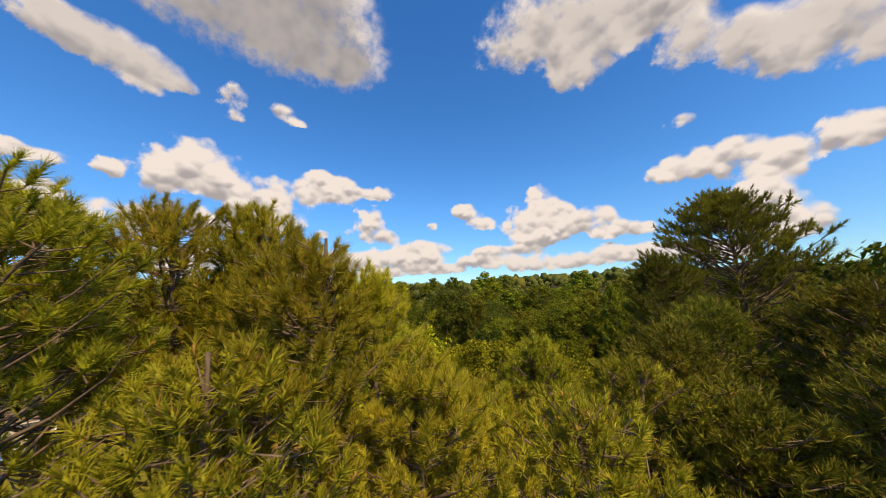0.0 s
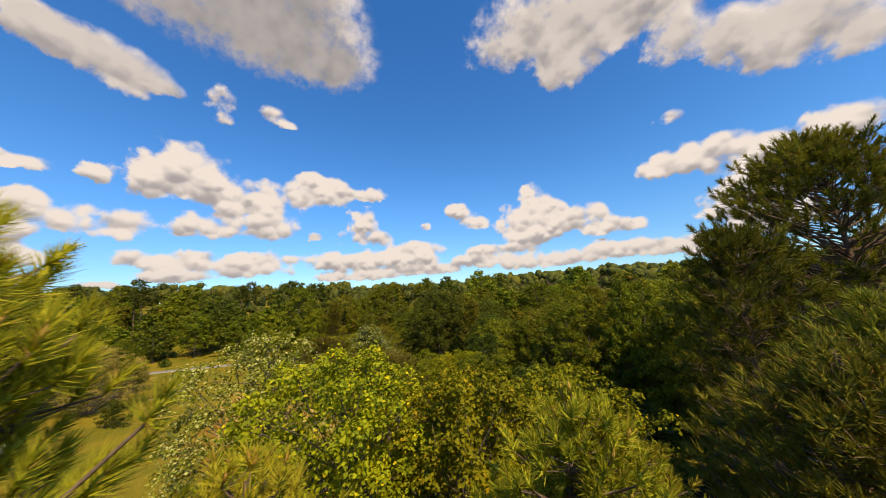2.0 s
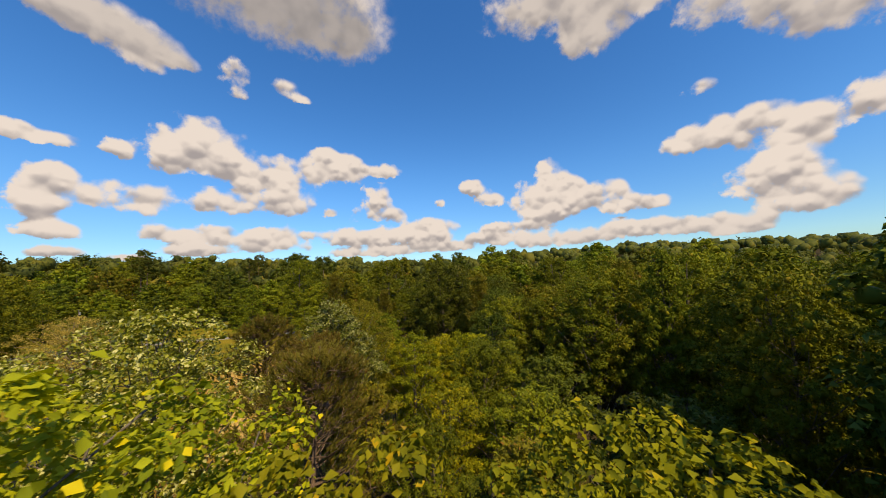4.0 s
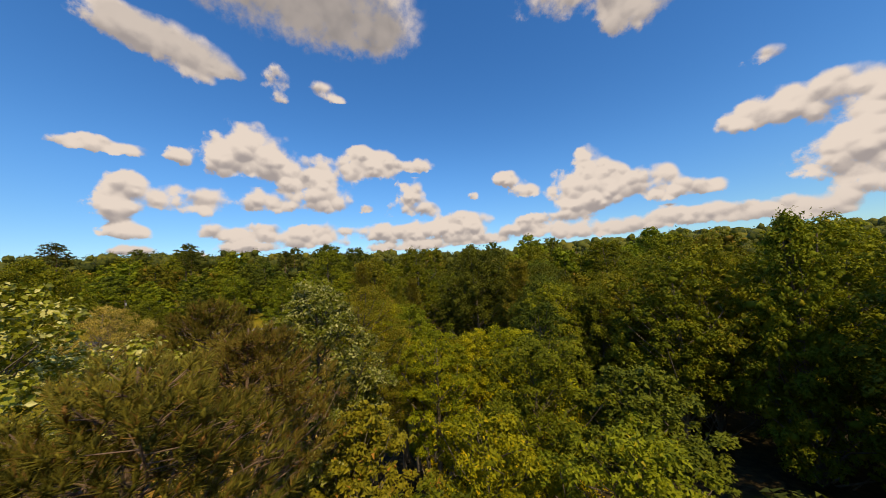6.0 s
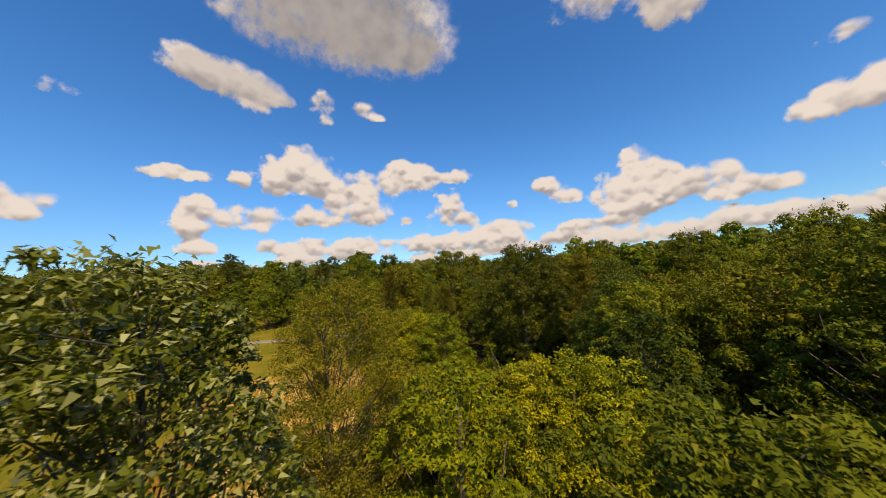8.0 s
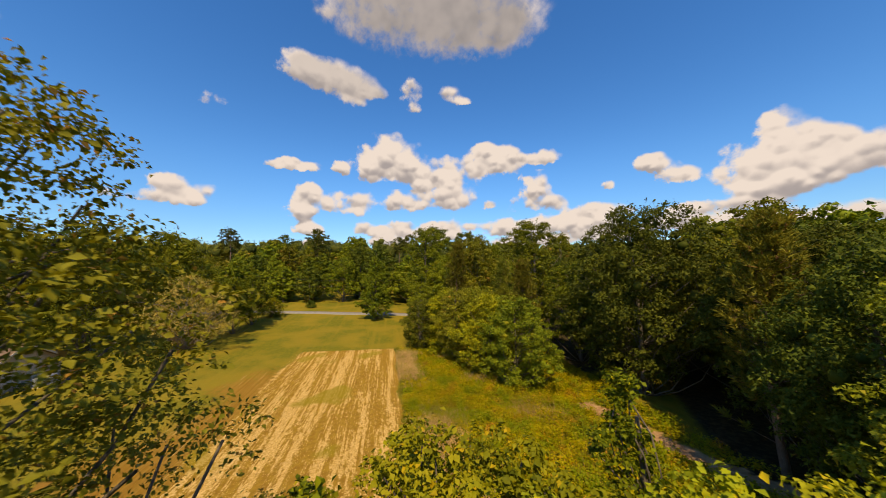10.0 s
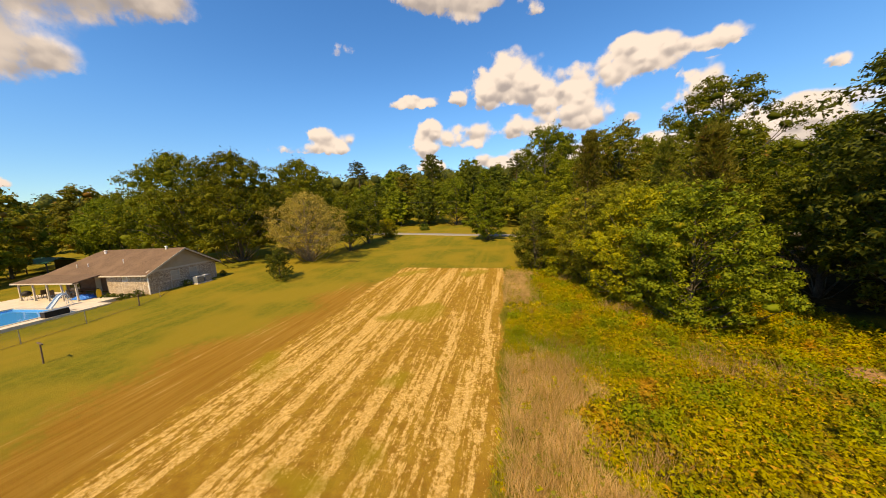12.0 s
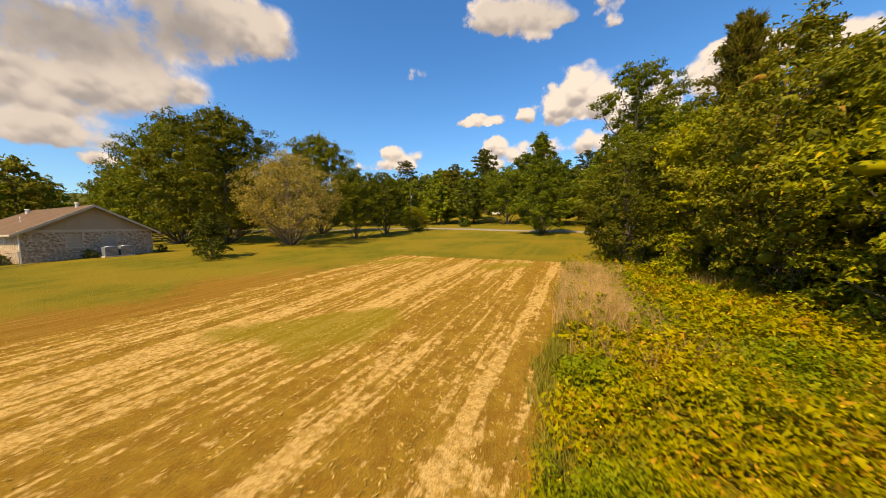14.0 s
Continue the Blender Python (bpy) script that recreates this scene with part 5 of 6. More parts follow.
def build_yard():
    z = on_ground(-5, 6)
    # concrete round the pool, with the basin left open
    P = (-10.6, 2.6, -4.9, 10.6)
    bm = boxes((-16, 1.4, -0.5, -2.6, P[1], -0.06), (P[2], P[1], -0.5, -2.6, P[3], -0.06), (-16, P[1], -0.5, P[0], P[3], -0.06), (-16, P[3], -0.5, -2.6, 18.0, -0.06), (-2.6, 3.4, -0.5, 1.4, 17.5, -0.056))
    patio = part("patio", bm, CONCRETE)
    patio.matrix_world = HOUSE_M
    tagged(patio, "pale concrete pool surround and patio", "patio", kind="structure")
    pool = thing("swimming_pool", "in-ground swimming pool with bright blue water", "pool", house_at(0, 0))
    part("basin", boxes((P[0], P[1], -1.7, P[0] + 0.15, P[3], -0.10), (P[2] - 0.15, P[1], -1.7, P[2], P[3], -0.10), (P[0] + 0.15, P[1], -1.7, P[2] - 0.15, P[1] + 0.15, -0.10), (P[0] + 0.15, P[3] - 0.15, -1.7, P[2] - 0.15, P[3], -0.10), (P[0], P[1], -1.8, P[2], P[3], -1.7)), plain_mat("blue_pool_liner", (0.05, 0.33, 0.70), 0.5, 0.1, 1.0), pool)
    bm = bmesh.new()
    bmesh.ops.create_grid(bm, x_segments=12, y_segments=18, size=0.5)
    for v in bm.verts:
        v.co = Vector(((P[0] + P[2]) / 2 + v.co.x * (P[2] - P[0] - 0.3), (P[1] + P[3]) / 2 + v.co.y * (P[3] - P[1] - 0.3), -0.2))
    part("water", bm, water_mat(), pool, "bright blue rippled water")
    part("coping", boxes((P[0] - 0.2, P[1] - 0.2, -0.055, P[2] + 0.2, P[1], 0.0), (P[0] - 0.2, P[3], -0.055, P[2] + 0.2, P[3] + 0.2, 0.0), (P[0] - 0.2, P[1], -0.055, P[0], P[3], 0.0), (P[2], P[1], -0.055, P[2] + 0.2, P[3], 0.0), bevel=0.01), TRIM, pool)
    bench = thing("pool_cover_box", "black box with pale lid at the pool's end", "box", house_at(-6.4, 1.85, -0.06) @ Matrix.Scale(0.8, 4))
    part("body", boxes((-1.0, -0.35, 0, 1.0, 0.35, 0.62), bevel=0.03), DARK, bench)
    part("lid", boxes((-1.04, -0.39, 0.623, 1.04, 0.39, 0.68), bevel=0.02), AC_GREY, bench, "pale grey lid")
    # slide
    sl = thing("pool_slide", "pale blue and white curved pool slide", "slide", house_at(-4.0, 5.6, -0.06) @ Matrix.Scale(0.62, 4))
    path = [(-1.9, -0.9, 0.25), (-1.5, -0.6, 0.45), (-0.9, -0.3, 0.95), (-0.3, 0.0, 1.5), (0.25, 0.15, 1.85), (0.7, 0.2, 1.9)]
    bm = bmesh.new()
    prev = None
    for i, p in enumerate(path):
        d = (Vector(path[min(i + 1, 5)]) - Vector(path[max(i - 1, 0)])).normalized()
        s = d.cross(Vector((0, 0, 1))).normalized()
        up = s.cross(d)
        ring = [bm.verts.new(Vector(p) + s * a + up * b) for a, b in ((-0.3, 0.22), (-0.27, 0.02), (0, -0.06), (0.27, 0.02), (0.3, 0.22), (0.34, 0.22), (0.31, -0.03), (0, -0.11), (-0.31, -0.03), (-0.34, 0.22))]
        if prev:
            for j in range(10):
                bm.faces.new((prev[j], prev[(j + 1) % 10], ring[(j + 1) % 10], ring[j]))
        prev = ring
    bmesh.ops.recalc_face_normals(bm, faces=bm.faces)
    part("chute", bm, SLIDE_BLUE, sl, "pale blue chute")
    bm = bmesh.new()
    for y in (-0.1, 0.45):
        rod(bm, (0.75, y, 0), (0.7, y, 2.4), 0.03)
        rod(bm, (1.35, y, 0), (0.75, y, 1.9), 0.03)
    part("ladder_frame", bm, WHITE, sl)
    for i in range(5):
        bm = bmesh.new()
        w = (i + 0.6) / 5.2
        box(bm, 1.35 - 0.6 * w - 0.07, -0.08, 1.9 * w - 0.02, 1.35 - 0.6 * w + 0.07, 0.43, 1.9 * w + 0.02)
        part("step", bm, WHITE, sl)
    # heat pumps
    for n, x in enumerate((4.35, 5.35)):
        ac = thing("heat_pump", "grey-blue steel heat pump on a concrete pad", "heat pump", house_at(x, -1.15, on_ground(x, -1.15)), "heat pumps by the gable")
        part("casing", boxes((-0.42, -0.42, 0.1, 0.42, 0.42, 0.86), bevel=0.03), AC_GREY, ac)
        part("pad", boxes((-0.5, -0.5, -0.1, 0.5, 0.5, 0.097)), CONCRETE, ac)
        for i in range(6):
            part("louvre", boxes((-0.36, -0.44, 0.2 + i * 0.1, 0.36, -0.405, 0.24 + i * 0.1)), METAL, ac)
        bm = bmesh.new()
        rod(bm, (0, 0, 0.86), (0, 0, 0.90), 0.32, 0.30, 20)
        part("fan_grille", bm, METAL, ac)
    # tarpaulin, toy, pots, seats on the porch
    rg = np.random.default_rng(4)
    bm = bmesh.new()
    bmesh.ops.create_grid(bm, x_segments=14, y_segments=10, size=0.5)
    for v in bm.verts:
        r = max(0.0, 1 - (v.co.x * 2) ** 2) * max(0.0, 1 - (v.co.y * 2) ** 2)
        v.co = Vector((v.co.x * 1.5, v.co.y * 2.4, 0.02 + 0.5 * r * (0.6 + 0.4 * rg.uniform()) + 0.05 * rg.uniform()))
    tarp = part("tarpaulin", bm, BLUE)
    tarp.matrix_world = house_at(-1.2, 7.5, -0.05)
    tagged(tarp, "crumpled blue tarpaulin heaped on the patio", "tarpaulin")
    toy = thing("yellow_canister", "yellow plastic canister with a black cap by the porch corner", "canister", house_at(-0.75, 6.15, -0.05))
    bm = bmesh.new()
    rod(bm, (0, 0, 0), (0, 0, 0.75), 0.22, 0.2, 16)
    rod(bm, (0, 0, 0.75), (0, 0, 0.95), 0.2, 0.09, 16)
    part("body", bm, YELLOW, toy)
    bm = bmesh.new()
    rod(bm, (0, 0, 0.95), (0, 0, 1.02), 0.07)
    part("cap", bm, DARK, toy)
    table = thing("patio_table", "reddish-brown wooden patio table on the porch", "table", house_at(-0.3, 9.2, -0.05))
    part("tabletop", boxes((-0.5, -1.0, 0.70, 0.5, 1.0, 0.75), bevel=0.01), WOOD_RED, table)
    for x in (-0.42, 0.42):
        for y in (-0.9, 0.9):
            part("leg", boxes((x - 0.04, y - 0.04, 0, x + 0.04, y + 0.04, 0.70)), WOOD_RED, table)
    first = None
    for n, (x, y, a) in enumerate(((-1.1, 8.7, 0), (-1.1, 9.7, 10), (-1.4, 12.2, 80), (-1.2, 13.9, 100))):
        m = house_at(x, y, -0.05, a)
        if first:
            copy_thing(first, m)
            continue
        first = thing("patio_chair", "dark slatted patio chair on the porch", "chair", m, "chairs on the porch")
        part("seat", boxes((-0.25, -0.25, 0.40, 0.25, 0.25, 0.45), bevel=0.01), POST_WOOD, first)
        part("backrest", boxes((-0.25, -0.25, 0.45, -0.2, 0.25, 0.95), bevel=0.01), POST_WOOD, first)
        for sx in (-0.22, 0.22):
            for sy in (-0.22, 0.22):
                part("leg", boxes((sx - 0.025, sy - 0.025, 0, sx + 0.025, sy + 0.025, 0.40)), POST_WOOD, first)
    grill = thing("barbecue_grill", "black kettle barbecue under the porch roof", "grill", house_at(-2.0, 14.6, -0.05))
    bm = bmesh.new()
    bmesh.ops.create_uvsphere(bm, u_segments=18, v_segments=10, radius=0.36)
    bmesh.ops.transform(bm, matrix=Matrix.Translation((0, 0, 0.75)) @ Matrix.Diagonal((1.1, 1.1, 0.85, 1)), verts=bm.verts)
    part("bowl", bm, DARK, grill)
    for i in range(3):
        bm = bmesh.new()
        a = i * 2.09
        rod(bm, (0.38 * math.cos(a), 0.38 * math.sin(a), 0), (0.15 * math.cos(a), 0.15 * math.sin(a), 0.55), 0.02)
        part("leg", bm, METAL, grill)
    # wire fence
    fence = new("wire_fence")
    tagged(fence, "low wire-mesh fence with weathered posts round the pool yard", "fence")
    line = [(-22.0, -4.2), (-16.0, -3.9), (-11.1, -3.7), (-7.4, -3.5), (-3.2, -3.0), (-0.6, -2.0), (1.8, -0.55)]
    tops = []
    for n, (x, y) in enumerate(line):
        p = HOUSE_M @ Vector((x, y, on_ground(x, y)))
        tops.append(p)
        bm = bmesh.new()
        r = 0.055 if n == 4 else 0.03
        rod(bm, (p.x, p.y, p.z - 0.3), (p.x, p.y, p.z + (1.15 if n == 4 else 1.05)), r, r * 0.9, 8)
        part("fence_post", bm, POST_WOOD if n == 4 else METAL, fence)
    thin = plain_mat("dull_wire", (0.10, 0.09, 0.075), 0.7, 0.2, 3.0)
    for a, b in zip(tops, tops[1:]):
        bm = bmesh.new()
        for hgt in (0.05, 1.0):
            rod(bm, a + Vector((0, 0, hgt)), b + Vector((0, 0, hgt)), 0.012, None, 5)
        n = int((b - a).length / 0.16)
        for i in range(n):
            for up in (0, 1):
                p, q = a.lerp(b, i / n), a.lerp(b, min(1, (i + 5) / n))
                rod(bm, p + Vector((0, 0, 0.05 + 0.95 * up)), q + Vector((0, 0, 1.0 - 0.95 * up)), 0.0022, None, 3)
        part("mesh_panel", bm, thin, fence, "thin wire mesh")
    # stake with a cross-bar on the lawn
    x, y = -34.86, 30.18
    stake = thing("wooden_stake", "weathered wooden stake with a short cross-bar on the lawn", "stake", pose(x, y, gz(x, y), 0, 4, 30))
    bm = bmesh.new()
    rod(bm, (0, 0, -0.25), (0, 0, 1.35), 0.045, 0.04, 8)
    part("upright", bm, POST_WOOD, stake)
    part("cross_bar", boxes((-0.32, -0.035, 1.25, 0.32, 0.035, 1.34), bevel=0.01), POST_WOOD, stake)


build_yard()


def shrub(seed, h, r, leaves, size, material, label, x, y, at=None):
    """A bushy shrub with leaves down to the ground."""
    ob = leafy_tree(seed, h, r, leaves, size, material, label, "round", 0.0, 26, BARK, "shrub", 0.85, 0.4, 0.42)
    tagged(ob, label, "shrub")
    ob.matrix_world = at or Matrix.Translation((x, y, gz(x, y)))
    return ob


shrub(71, 3.7, 1.75, 5200, 0.15, LEAF_DARK, "tall dark evergreen shrub standing on the lawn", -47.6, 45.9)
shrub(72, 1.9, 1.5, 2200, 0.2, LEAF_DARK, "rounded clipped bush on the verge beyond the road", -74.5, 86.4)
small = shrub(73, 0.75, 0.42, 700, 0.1, LEAF_DARK, "small dark foundation shrub beside the brick wall", 0, 0, house_at(-0.75, 0.7, on_ground(-0.75, 0.7)))
tagged(small, group="shrubs along the house")
for n, y in enumerate((1.9, 3.0, 4.1, 5.0)):
    copy_thing(small, house_at(-0.75, y, on_ground(-0.75, y), n * 70))
copy_thing(small, house_at(3.3, -0.7, on_ground(3.3, -0.7), 40))
copy_thing(small, house_at(8.3, -0.6, on_ground(8.3, -0.6), 90))


def build_distance():
    # shed with a green roof behind the house
    x, y = -97.0, 16.0
    shed = thing("garden_shed", "low open shed with a dark green metal roof", "shed", pose(x, y, gz(x, y), 0, 0, 35))
    for a in (-3.4, 3.4):
        for b in (-1.9, 1.9):
            part("post", boxes((a - 0.08, b - 0.08, -0.2, a + 0.08, b + 0.08, 1.9)), POST_WOOD, shed)
    bm = bmesh.new()
    slab(bm, [(-3.9, -2.4, 1.9), (3.9, -2.4, 1.9), (3.9, 0, 2.7), (-3.9, 0, 2.7)], 0.08)
    slab(bm, [(-3.9, 0, 2.7), (3.9, 0, 2.7), (3.9, 2.4, 1.9), (-3.9, 2.4, 1.9)], 0.08)
    part("roof", bm, GREEN_ROOF, shed, "dark green metal roof")
    part("wall", boxes((-3.4, 1.85, 0, 3.4, 1.95, 1.9)), POST_WOOD, shed)
    # house among the trees past the road
    x, y = -66.0, 131.0
    far = thing("distant_house", "white-walled house with a brown roof behind trees", "house", pose(x, y, gz(x, y), 0, 0, 25))
    part("wall", boxes((-6, -4, -0.5, 6, 4, 3.0)), WHITE, far)
    bm = bmesh.new()
    slab(bm, [(-6.5, -4.6, 2.8), (6.5, -4.6, 2.8), (6.5, 0, 5.6), (-6.5, 0, 5.6)], 0.15)
    slab(bm, [(-6.5, 0, 5.6), (6.5, 0, 5.6), (6.5, 4.6, 2.8), (-6.5, 4.6, 2.8)], 0.15)
    part("roof", bm, SHINGLE, far)
    for a in (-4, 0, 4):
        w = part("window", boxes((a - 0.5, -4.05, 0.9, a + 0.5, -3.995, 2.2)), GLASS, far)
    # parked car by the trees over the road
    x, y = CAR
    car = thing("parked_car", "white car parked under the trees beyond the road", "car", pose(x, y, gz(x, y), 0, 0, 28))
    bm = bmesh.new()
    prof = [(-2.2, 0.35), (-2.25, 0.75), (-1.9, 0.95), (-1.0, 1.0), (-0.4, 1.42), (0.9, 1.45), (1.6, 1.0), (2.2, 0.9), (2.25, 0.4)]
    l, r = [bm.verts.new((a, -0.85, b)) for a, b in prof], [bm.verts.new((a, 0.85, b)) for a, b in prof]
    bm.faces.new(l)
    bm.faces.new(r[::-1])
    for i in range(len(prof)):
        j = (i + 1) % len(prof)
        bm.faces.new((l[j], l[i], r[i], r[j]))
    bmesh.ops.recalc_face_normals(bm, faces=bm.faces)
    part("body", bm, WHITE, car)
    part("side_window", boxes((-0.35, -0.86, 1.02, 0.95, 0.86, 1.36), bevel=0.03), GLASS, car)
    for a in (-1.4, 1.4):
        for b in (-0.8, 0.8):
            bm = bmesh.new()
            rod(bm, (a, b - 0.1, 0.33), (a, b + 0.1, 0.33), 0.33, None, 16)
            part("wheel", bm, DARK, car)
    # pole and wires
    wire = plain_mat("black_cable", (0.03, 0.03, 0.03), 0.6, 0.1, 2.0)
    ends = []
    for n, (x, y) in enumerate(POLES):
        z = gz(x, y)
        pole = thing("utility_pole", "grey wooden utility pole carrying two wires", "utility pole", pose(x, y, z, 0, 0, 30), "poles along the road")
        bm = bmesh.new()
        rod(bm, (0, 0, -0.5), (0, 0, 8.6), 0.15, 0.1, 10)
        part("pole", bm, BARK, pole)
        bm = bmesh.new()
        rod(bm, (0.25, 0, 7.2), (0.25, 0, 7.9), 0.16, 0.16, 12)
        part("transformer", bm, METAL, pole)
        ends.append(Vector((x, y, z)))
    for a, b in zip(ends, ends[1:]):
        for hgt in (8.4, 6.6):
            bm = bmesh.new()
            pts = [a.lerp(b, i / 10) + Vector((0, 0, hgt - 1.0 * 4 * (i / 10) * (1 - i / 10))) for i in range(11)]
            for p, q in zip(pts, pts[1:]):
                rod(bm, p, q, 0.02, None, 5)
            c = part("cable", bm, wire)
            tagged(c, "thin black overhead cable between poles", "cable")


CAR, POLES = (-103.0, 116.0), [(-155.0, 46.0), (-92.0, 81.0), (-44.0, 106.0), (18.0, 140.0)]
build_distance()

# ---- weeds, dry grass, straw ----


def scatter(rg, n, s_lo, s_hi, q_lo, q_hi, mask):
    s, q = rg.uniform(s_lo, s_hi, n), rg.uniform(q_lo, q_hi, n)
    x = FIELD_O.x + FIELD_A.x * s + FIELD_L.x * q
    y = FIELD_O.y + FIELD_A.y * s + FIELD_L.y * q
    keep = mask(x, y) > rg.uniform(0, 1, n)
    return x[keep], y[keep]


def stuff(name, geo, material, label, category):
    ob = new(name, link_mesh(name, geo[0], geo[1], 3, material))
    return tagged(ob, label, category, kind="stuff")


def build_weeds():
    rg = np.random.default_rng(21)

    def mask(x, y):
        clumpy = 0.55 + 0.45 * np.sin(x * 0.9 + np.sin(y * 0.7) * 1.3) * np.sin(y * 0.8 + 0.6)
        return weeds_mask(x, y) * (1 - 0.84 * tan_mask(x, y)) * (1 - path_mask(x, y)) * np.clip(0.45 + 0.75 * clumpy, 0, 1)

    x, y = scatter(rg, 31000, -26, 30, -22, 0.5, mask)
    s, q = field_sq(x, y)
    tall = rg.uniform(0.35, 0.95, len(x)) * (0.8 + 0.3 * np.sin(x * 0.5) * np.cos(y * 0.6) + 0.28 * np.sin(x * 1.7 + 0.6) * np.sin(y * 1.9 + x * 0.4)) * np.where(q > -1.0, 0.85, 1.0)
    tall = tall * np.where((q > -1.5) & (s > 6.3) & (s < 10.5), 1.6, 1.0)
    foot = (s > 6) & (s < 11) & (q > -4.5)
    close = (s > 5) & (s < 15) & (q > -7) & ~foot
    near = (s > 3) & (s < 21) & (q > -11) & ~close & ~foot
    pieces = []
    for some, per, size in ((foot, 130, 0.054), (close, 42, 0.094), (near, 20, 0.125), (~near & ~close & ~foot, 13, 0.13)):
        k = np.repeat(np.where(some)[0], per)
        w = rg.uniform(0.1, 1.0, len(k)) ** 0.8
        a = rg.uniform(0, 6.283, len(k))
        out = 0.24 * (1.15 - 0.6 * w) * rg.uniform(0.2, 1.3, len(k))
        c = np.column_stack([x[k] + np.cos(a) * out, y[k] + np.sin(a) * out, ground_z(x[k], y[k]) + tall[k] * w])
        nrm = unit(np.column_stack([np.cos(a) * 0.6, np.sin(a) * 0.6, np.full(len(k), 1.0)]) + rg.normal(size=(len(k), 3)) * 0.65)
        pieces.append(leaf_tris(rg, c, nrm, size))
    stuff("weeds", joined(pieces), LEAF_WEED, "waist-high yellow-green broadleaf weeds with yellow flower heads", "weeds")
    m = len(x) // 6
    pick = rg.choice(len(x), m, replace=False)
    k = np.repeat(pick, 3)
    c = np.column_stack([x[k] + rg.normal(size=len(k)) * 0.08, y[k] + rg.normal(size=len(k)) * 0.08, ground_z(x[k], y[k]) + tall[k] * rg.uniform(0.9, 1.12, len(k))])
    stuff("weed_flowers", leaf_quads(rg, c, unit(rg.normal(size=(len(k), 3)) * 0.4 + (0, 0, 1)), 0.042, 0.8), FLOWER, "small golden-yellow flower heads on the weeds", "flowers")


def build_stems():
    """Tall thin weed stems and seed heads that stand over the leaves."""
    rg = np.random.default_rng(29)
    x, y = scatter(rg, 1700, 3, 27, -14, 0.6, lambda x, y: weeds_mask(x, y) * (1 - path_mask(x, y)) * np.clip(0.5 + 0.8 * np.sin(x * 0.7 + 1.0) * np.sin(y * 0.55), 0.08, 1))
    stuff("weed_stems", blades(rg, x, y, 6, 0.8, 0.010, 0.25), STEM, "thin upright yellow-green weed stems", "weeds")
    x, y = scatter(rg, 5000, 0, 26, -16, 0.2, lambda x, y: weeds_mask(x, y) * np.clip(1.6 * np.sin(x * 0.45 + 2.0) * np.sin(y * 0.6 + 0.5) - 0.35, 0, 1))
    stuff("withered_weeds", blades(rg, x, y, 7, 0.8, 0.012, 0.3), STRAW_TALL, "withered rust-brown weeds in patches", "weeds")


def blades(rg, x, y, per, height, width, lean=0.35):
    k = np.repeat(np.arange(len(x)), per)
    b = np.column_stack([x[k] + rg.normal(size=len(k)) * 0.07, y[k] + rg.normal(size=len(k)) * 0.07, np.zeros(len(k))])
    b[:, 2] = ground_z(b[:, 0], b[:, 1]) - 0.02
    hgt = height * rg.uniform(0.5, 1.2, len(k))
    tip = b + np.column_stack([rg.normal(size=len(k)) * lean * hgt, rg.normal(size=len(k)) * lean * hgt, hgt])
    side = unit(np.cross(tip - b, rg.normal(size=(len(k), 3)))) * width
    v = np.stack([b - side, b + side, tip], 1).reshape(-1, 3)
    return v, np.arange(len(v)).reshape(-1, 3)


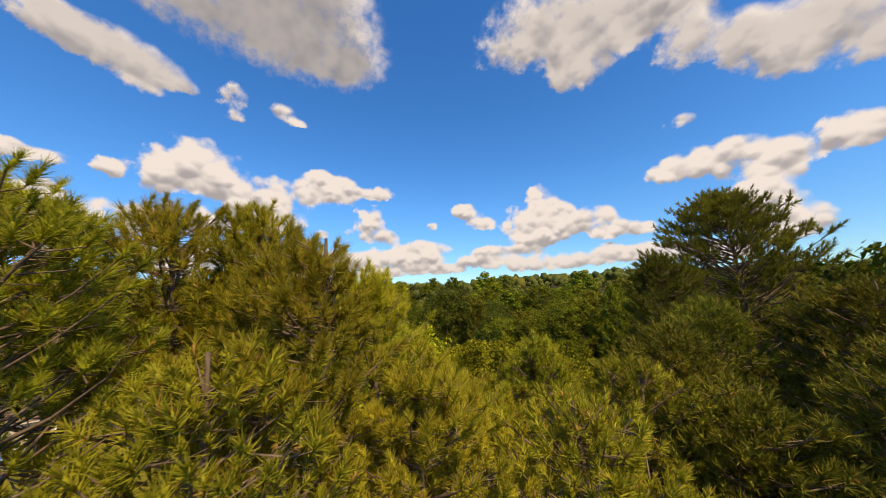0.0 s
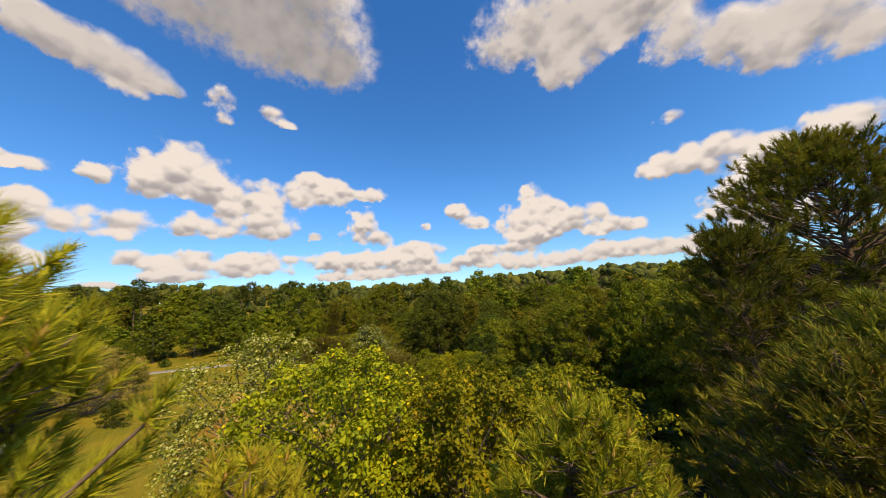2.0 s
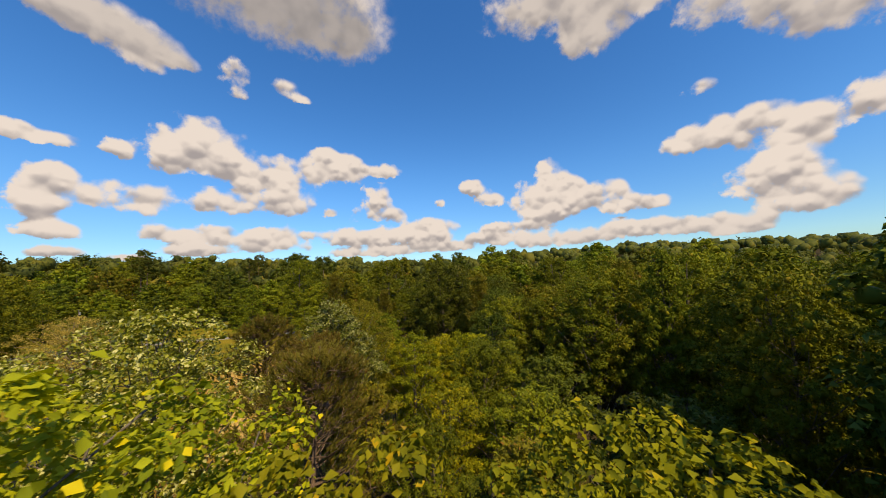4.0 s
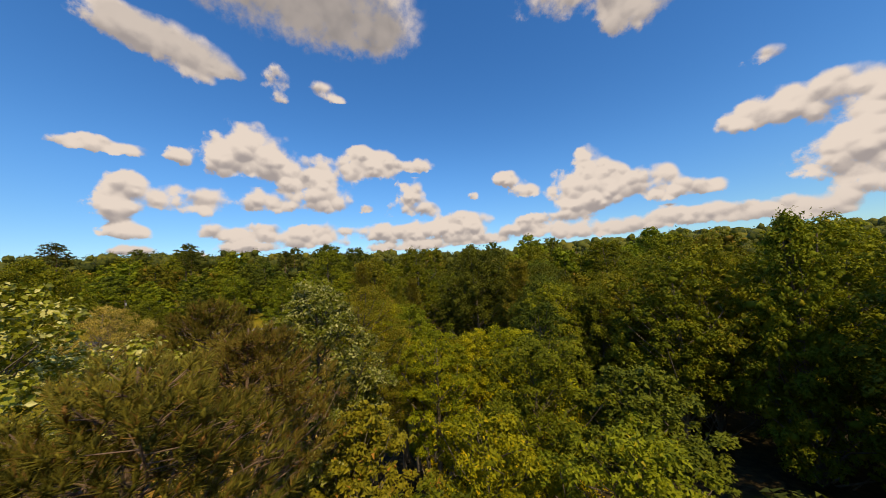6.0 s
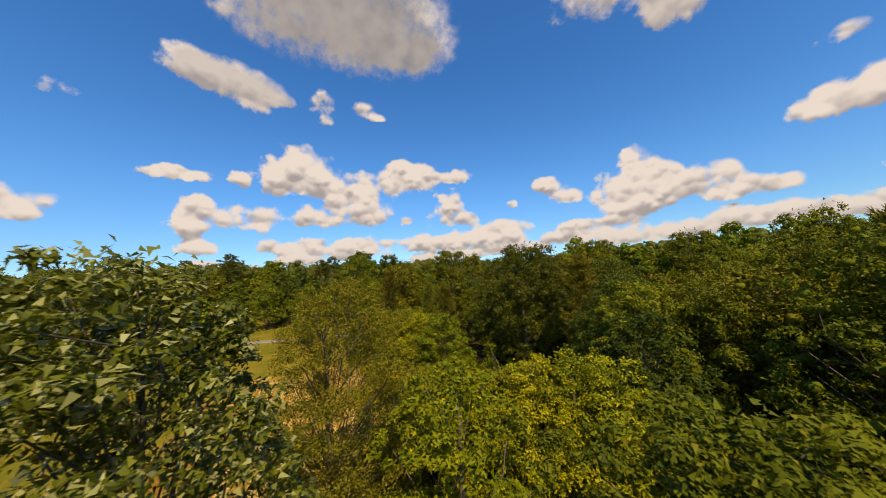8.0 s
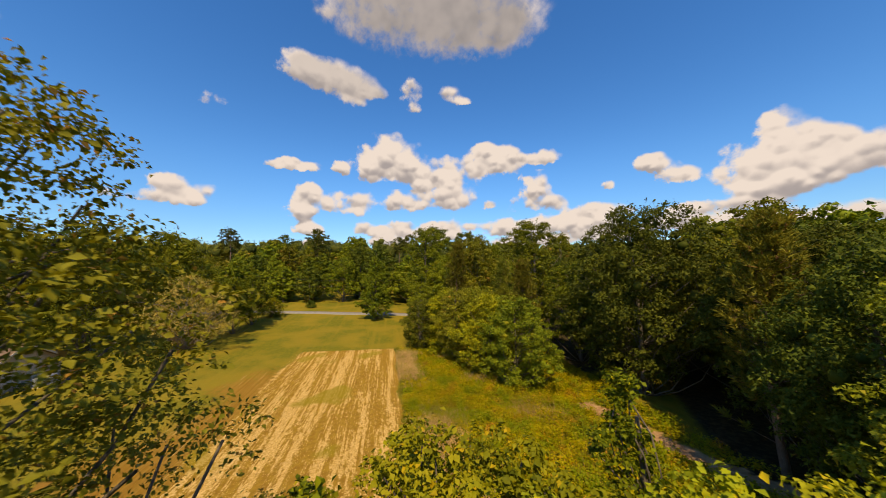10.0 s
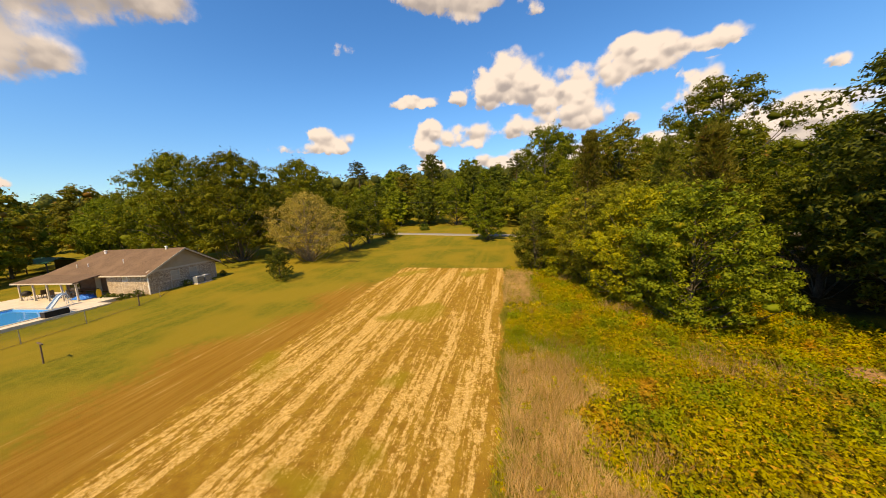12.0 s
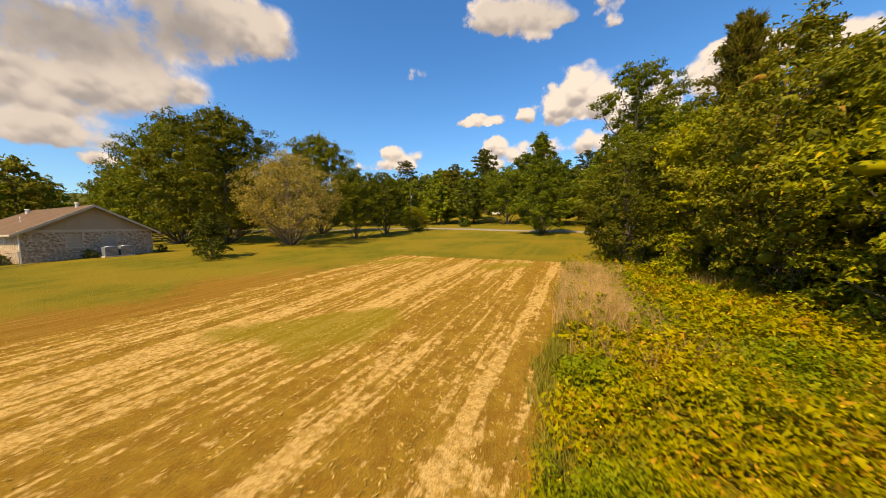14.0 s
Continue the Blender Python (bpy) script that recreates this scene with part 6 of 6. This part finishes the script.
def build_grasses():
    rg = np.random.default_rng(22)
    x, y = scatter(rg, 30000, -12, 29, -5.2, 0.4, lambda x, y: tan_mask(x, y))
    stuff("dry_grass", blades(rg, x, y, 5, 0.66, 0.009), STRAW_TALL, "tall pinkish-tan dry grass at the field's edge", "grass")

    def edge(x, y):
        s, q = field_sq(x, y)
        return smooth(np.abs(q + 0.15 + 0.2 * np.sin(s * 0.8)), 0.55, 0.15)

    x, y = scatter(rg, 9000, -20, 30, -0.8, 0.6, edge)
    stuff("edge_grass", blades(rg, x, y, 4, 0.38, 0.012), GRASS_TALL, "green uncut grass along the edge of the stubble", "grass")

    def rows(x, y):
        s, q = field_sq(x, y)
        w = np.sin(q * 6.9 + 0.6 * np.sin(s * 0.2)) * 0.5 + 0.5
        return (0.15 + 0.85 * w**2) * (0.55 + 0.45 * np.sin(q * 1.7 + 1.0) * np.sin(s * 0.23 + q))

    x, y = scatter(rg, 60000, -2, 29, 0.2, 14.6, rows)
    n = len(x)
    c = np.column_stack([x, y, ground_z(x, y) + rg.uniform(0.01, 0.05, n)])
    v, f = leaf_quads(rg, c, unit(rg.normal(size=(n, 3)) * 0.3 + (0, 0, 1)), 0.085, 0.22, 0.02)
    stuff("straw_litter", (v, f), STRAW, "chopped straw lying in rows on the stubble", "straw")


LEAF_WEED = leaf_mat("weed_leaves", (0.13, 0.14, 0.006), (0.22, 0.213, 0.008), (0.33, 0.295, 0.012), (0.40, 0.24, 0.02), 0.12, 0.45, drift=[((0.13, 0.19, 0.010), 0.32, 0.46, 0.60), ((0.36, 0.19, 0.02), 0.45, 0.58, 0.68), ((0.10, 0.12, 0.01), 0.9, 0.58, 0.7)])
FLOWER = leaf_mat("yellow_flowers", (0.55, 0.36, 0.02), (0.68, 0.46, 0.03), (0.75, 0.55, 0.06), None, 0, 0.3)
STRAW_TALL = leaf_mat("tall_dry_grass", (0.31, 0.205, 0.085), (0.43, 0.305, 0.135), (0.55, 0.40, 0.195), (0.22, 0.19, 0.02), 0.22, 0.35)
GRASS_TALL = leaf_mat("uncut_grass", (0.09, 0.10, 0.012), (0.16, 0.155, 0.02), (0.25, 0.22, 0.04), None, 0, 0.35)
STRAW = leaf_mat("straw", (0.30, 0.18, 0.05), (0.44, 0.28, 0.09), (0.56, 0.38, 0.14), (0.24, 0.16, 0.03), 0.25, 0.15)
STEM = leaf_mat("weed_stems", (0.11, 0.115, 0.01), (0.19, 0.185, 0.013), (0.30, 0.26, 0.02), (0.42, 0.22, 0.03), 0.18, 0.4)
build_weeds()
build_stems()
build_grasses()
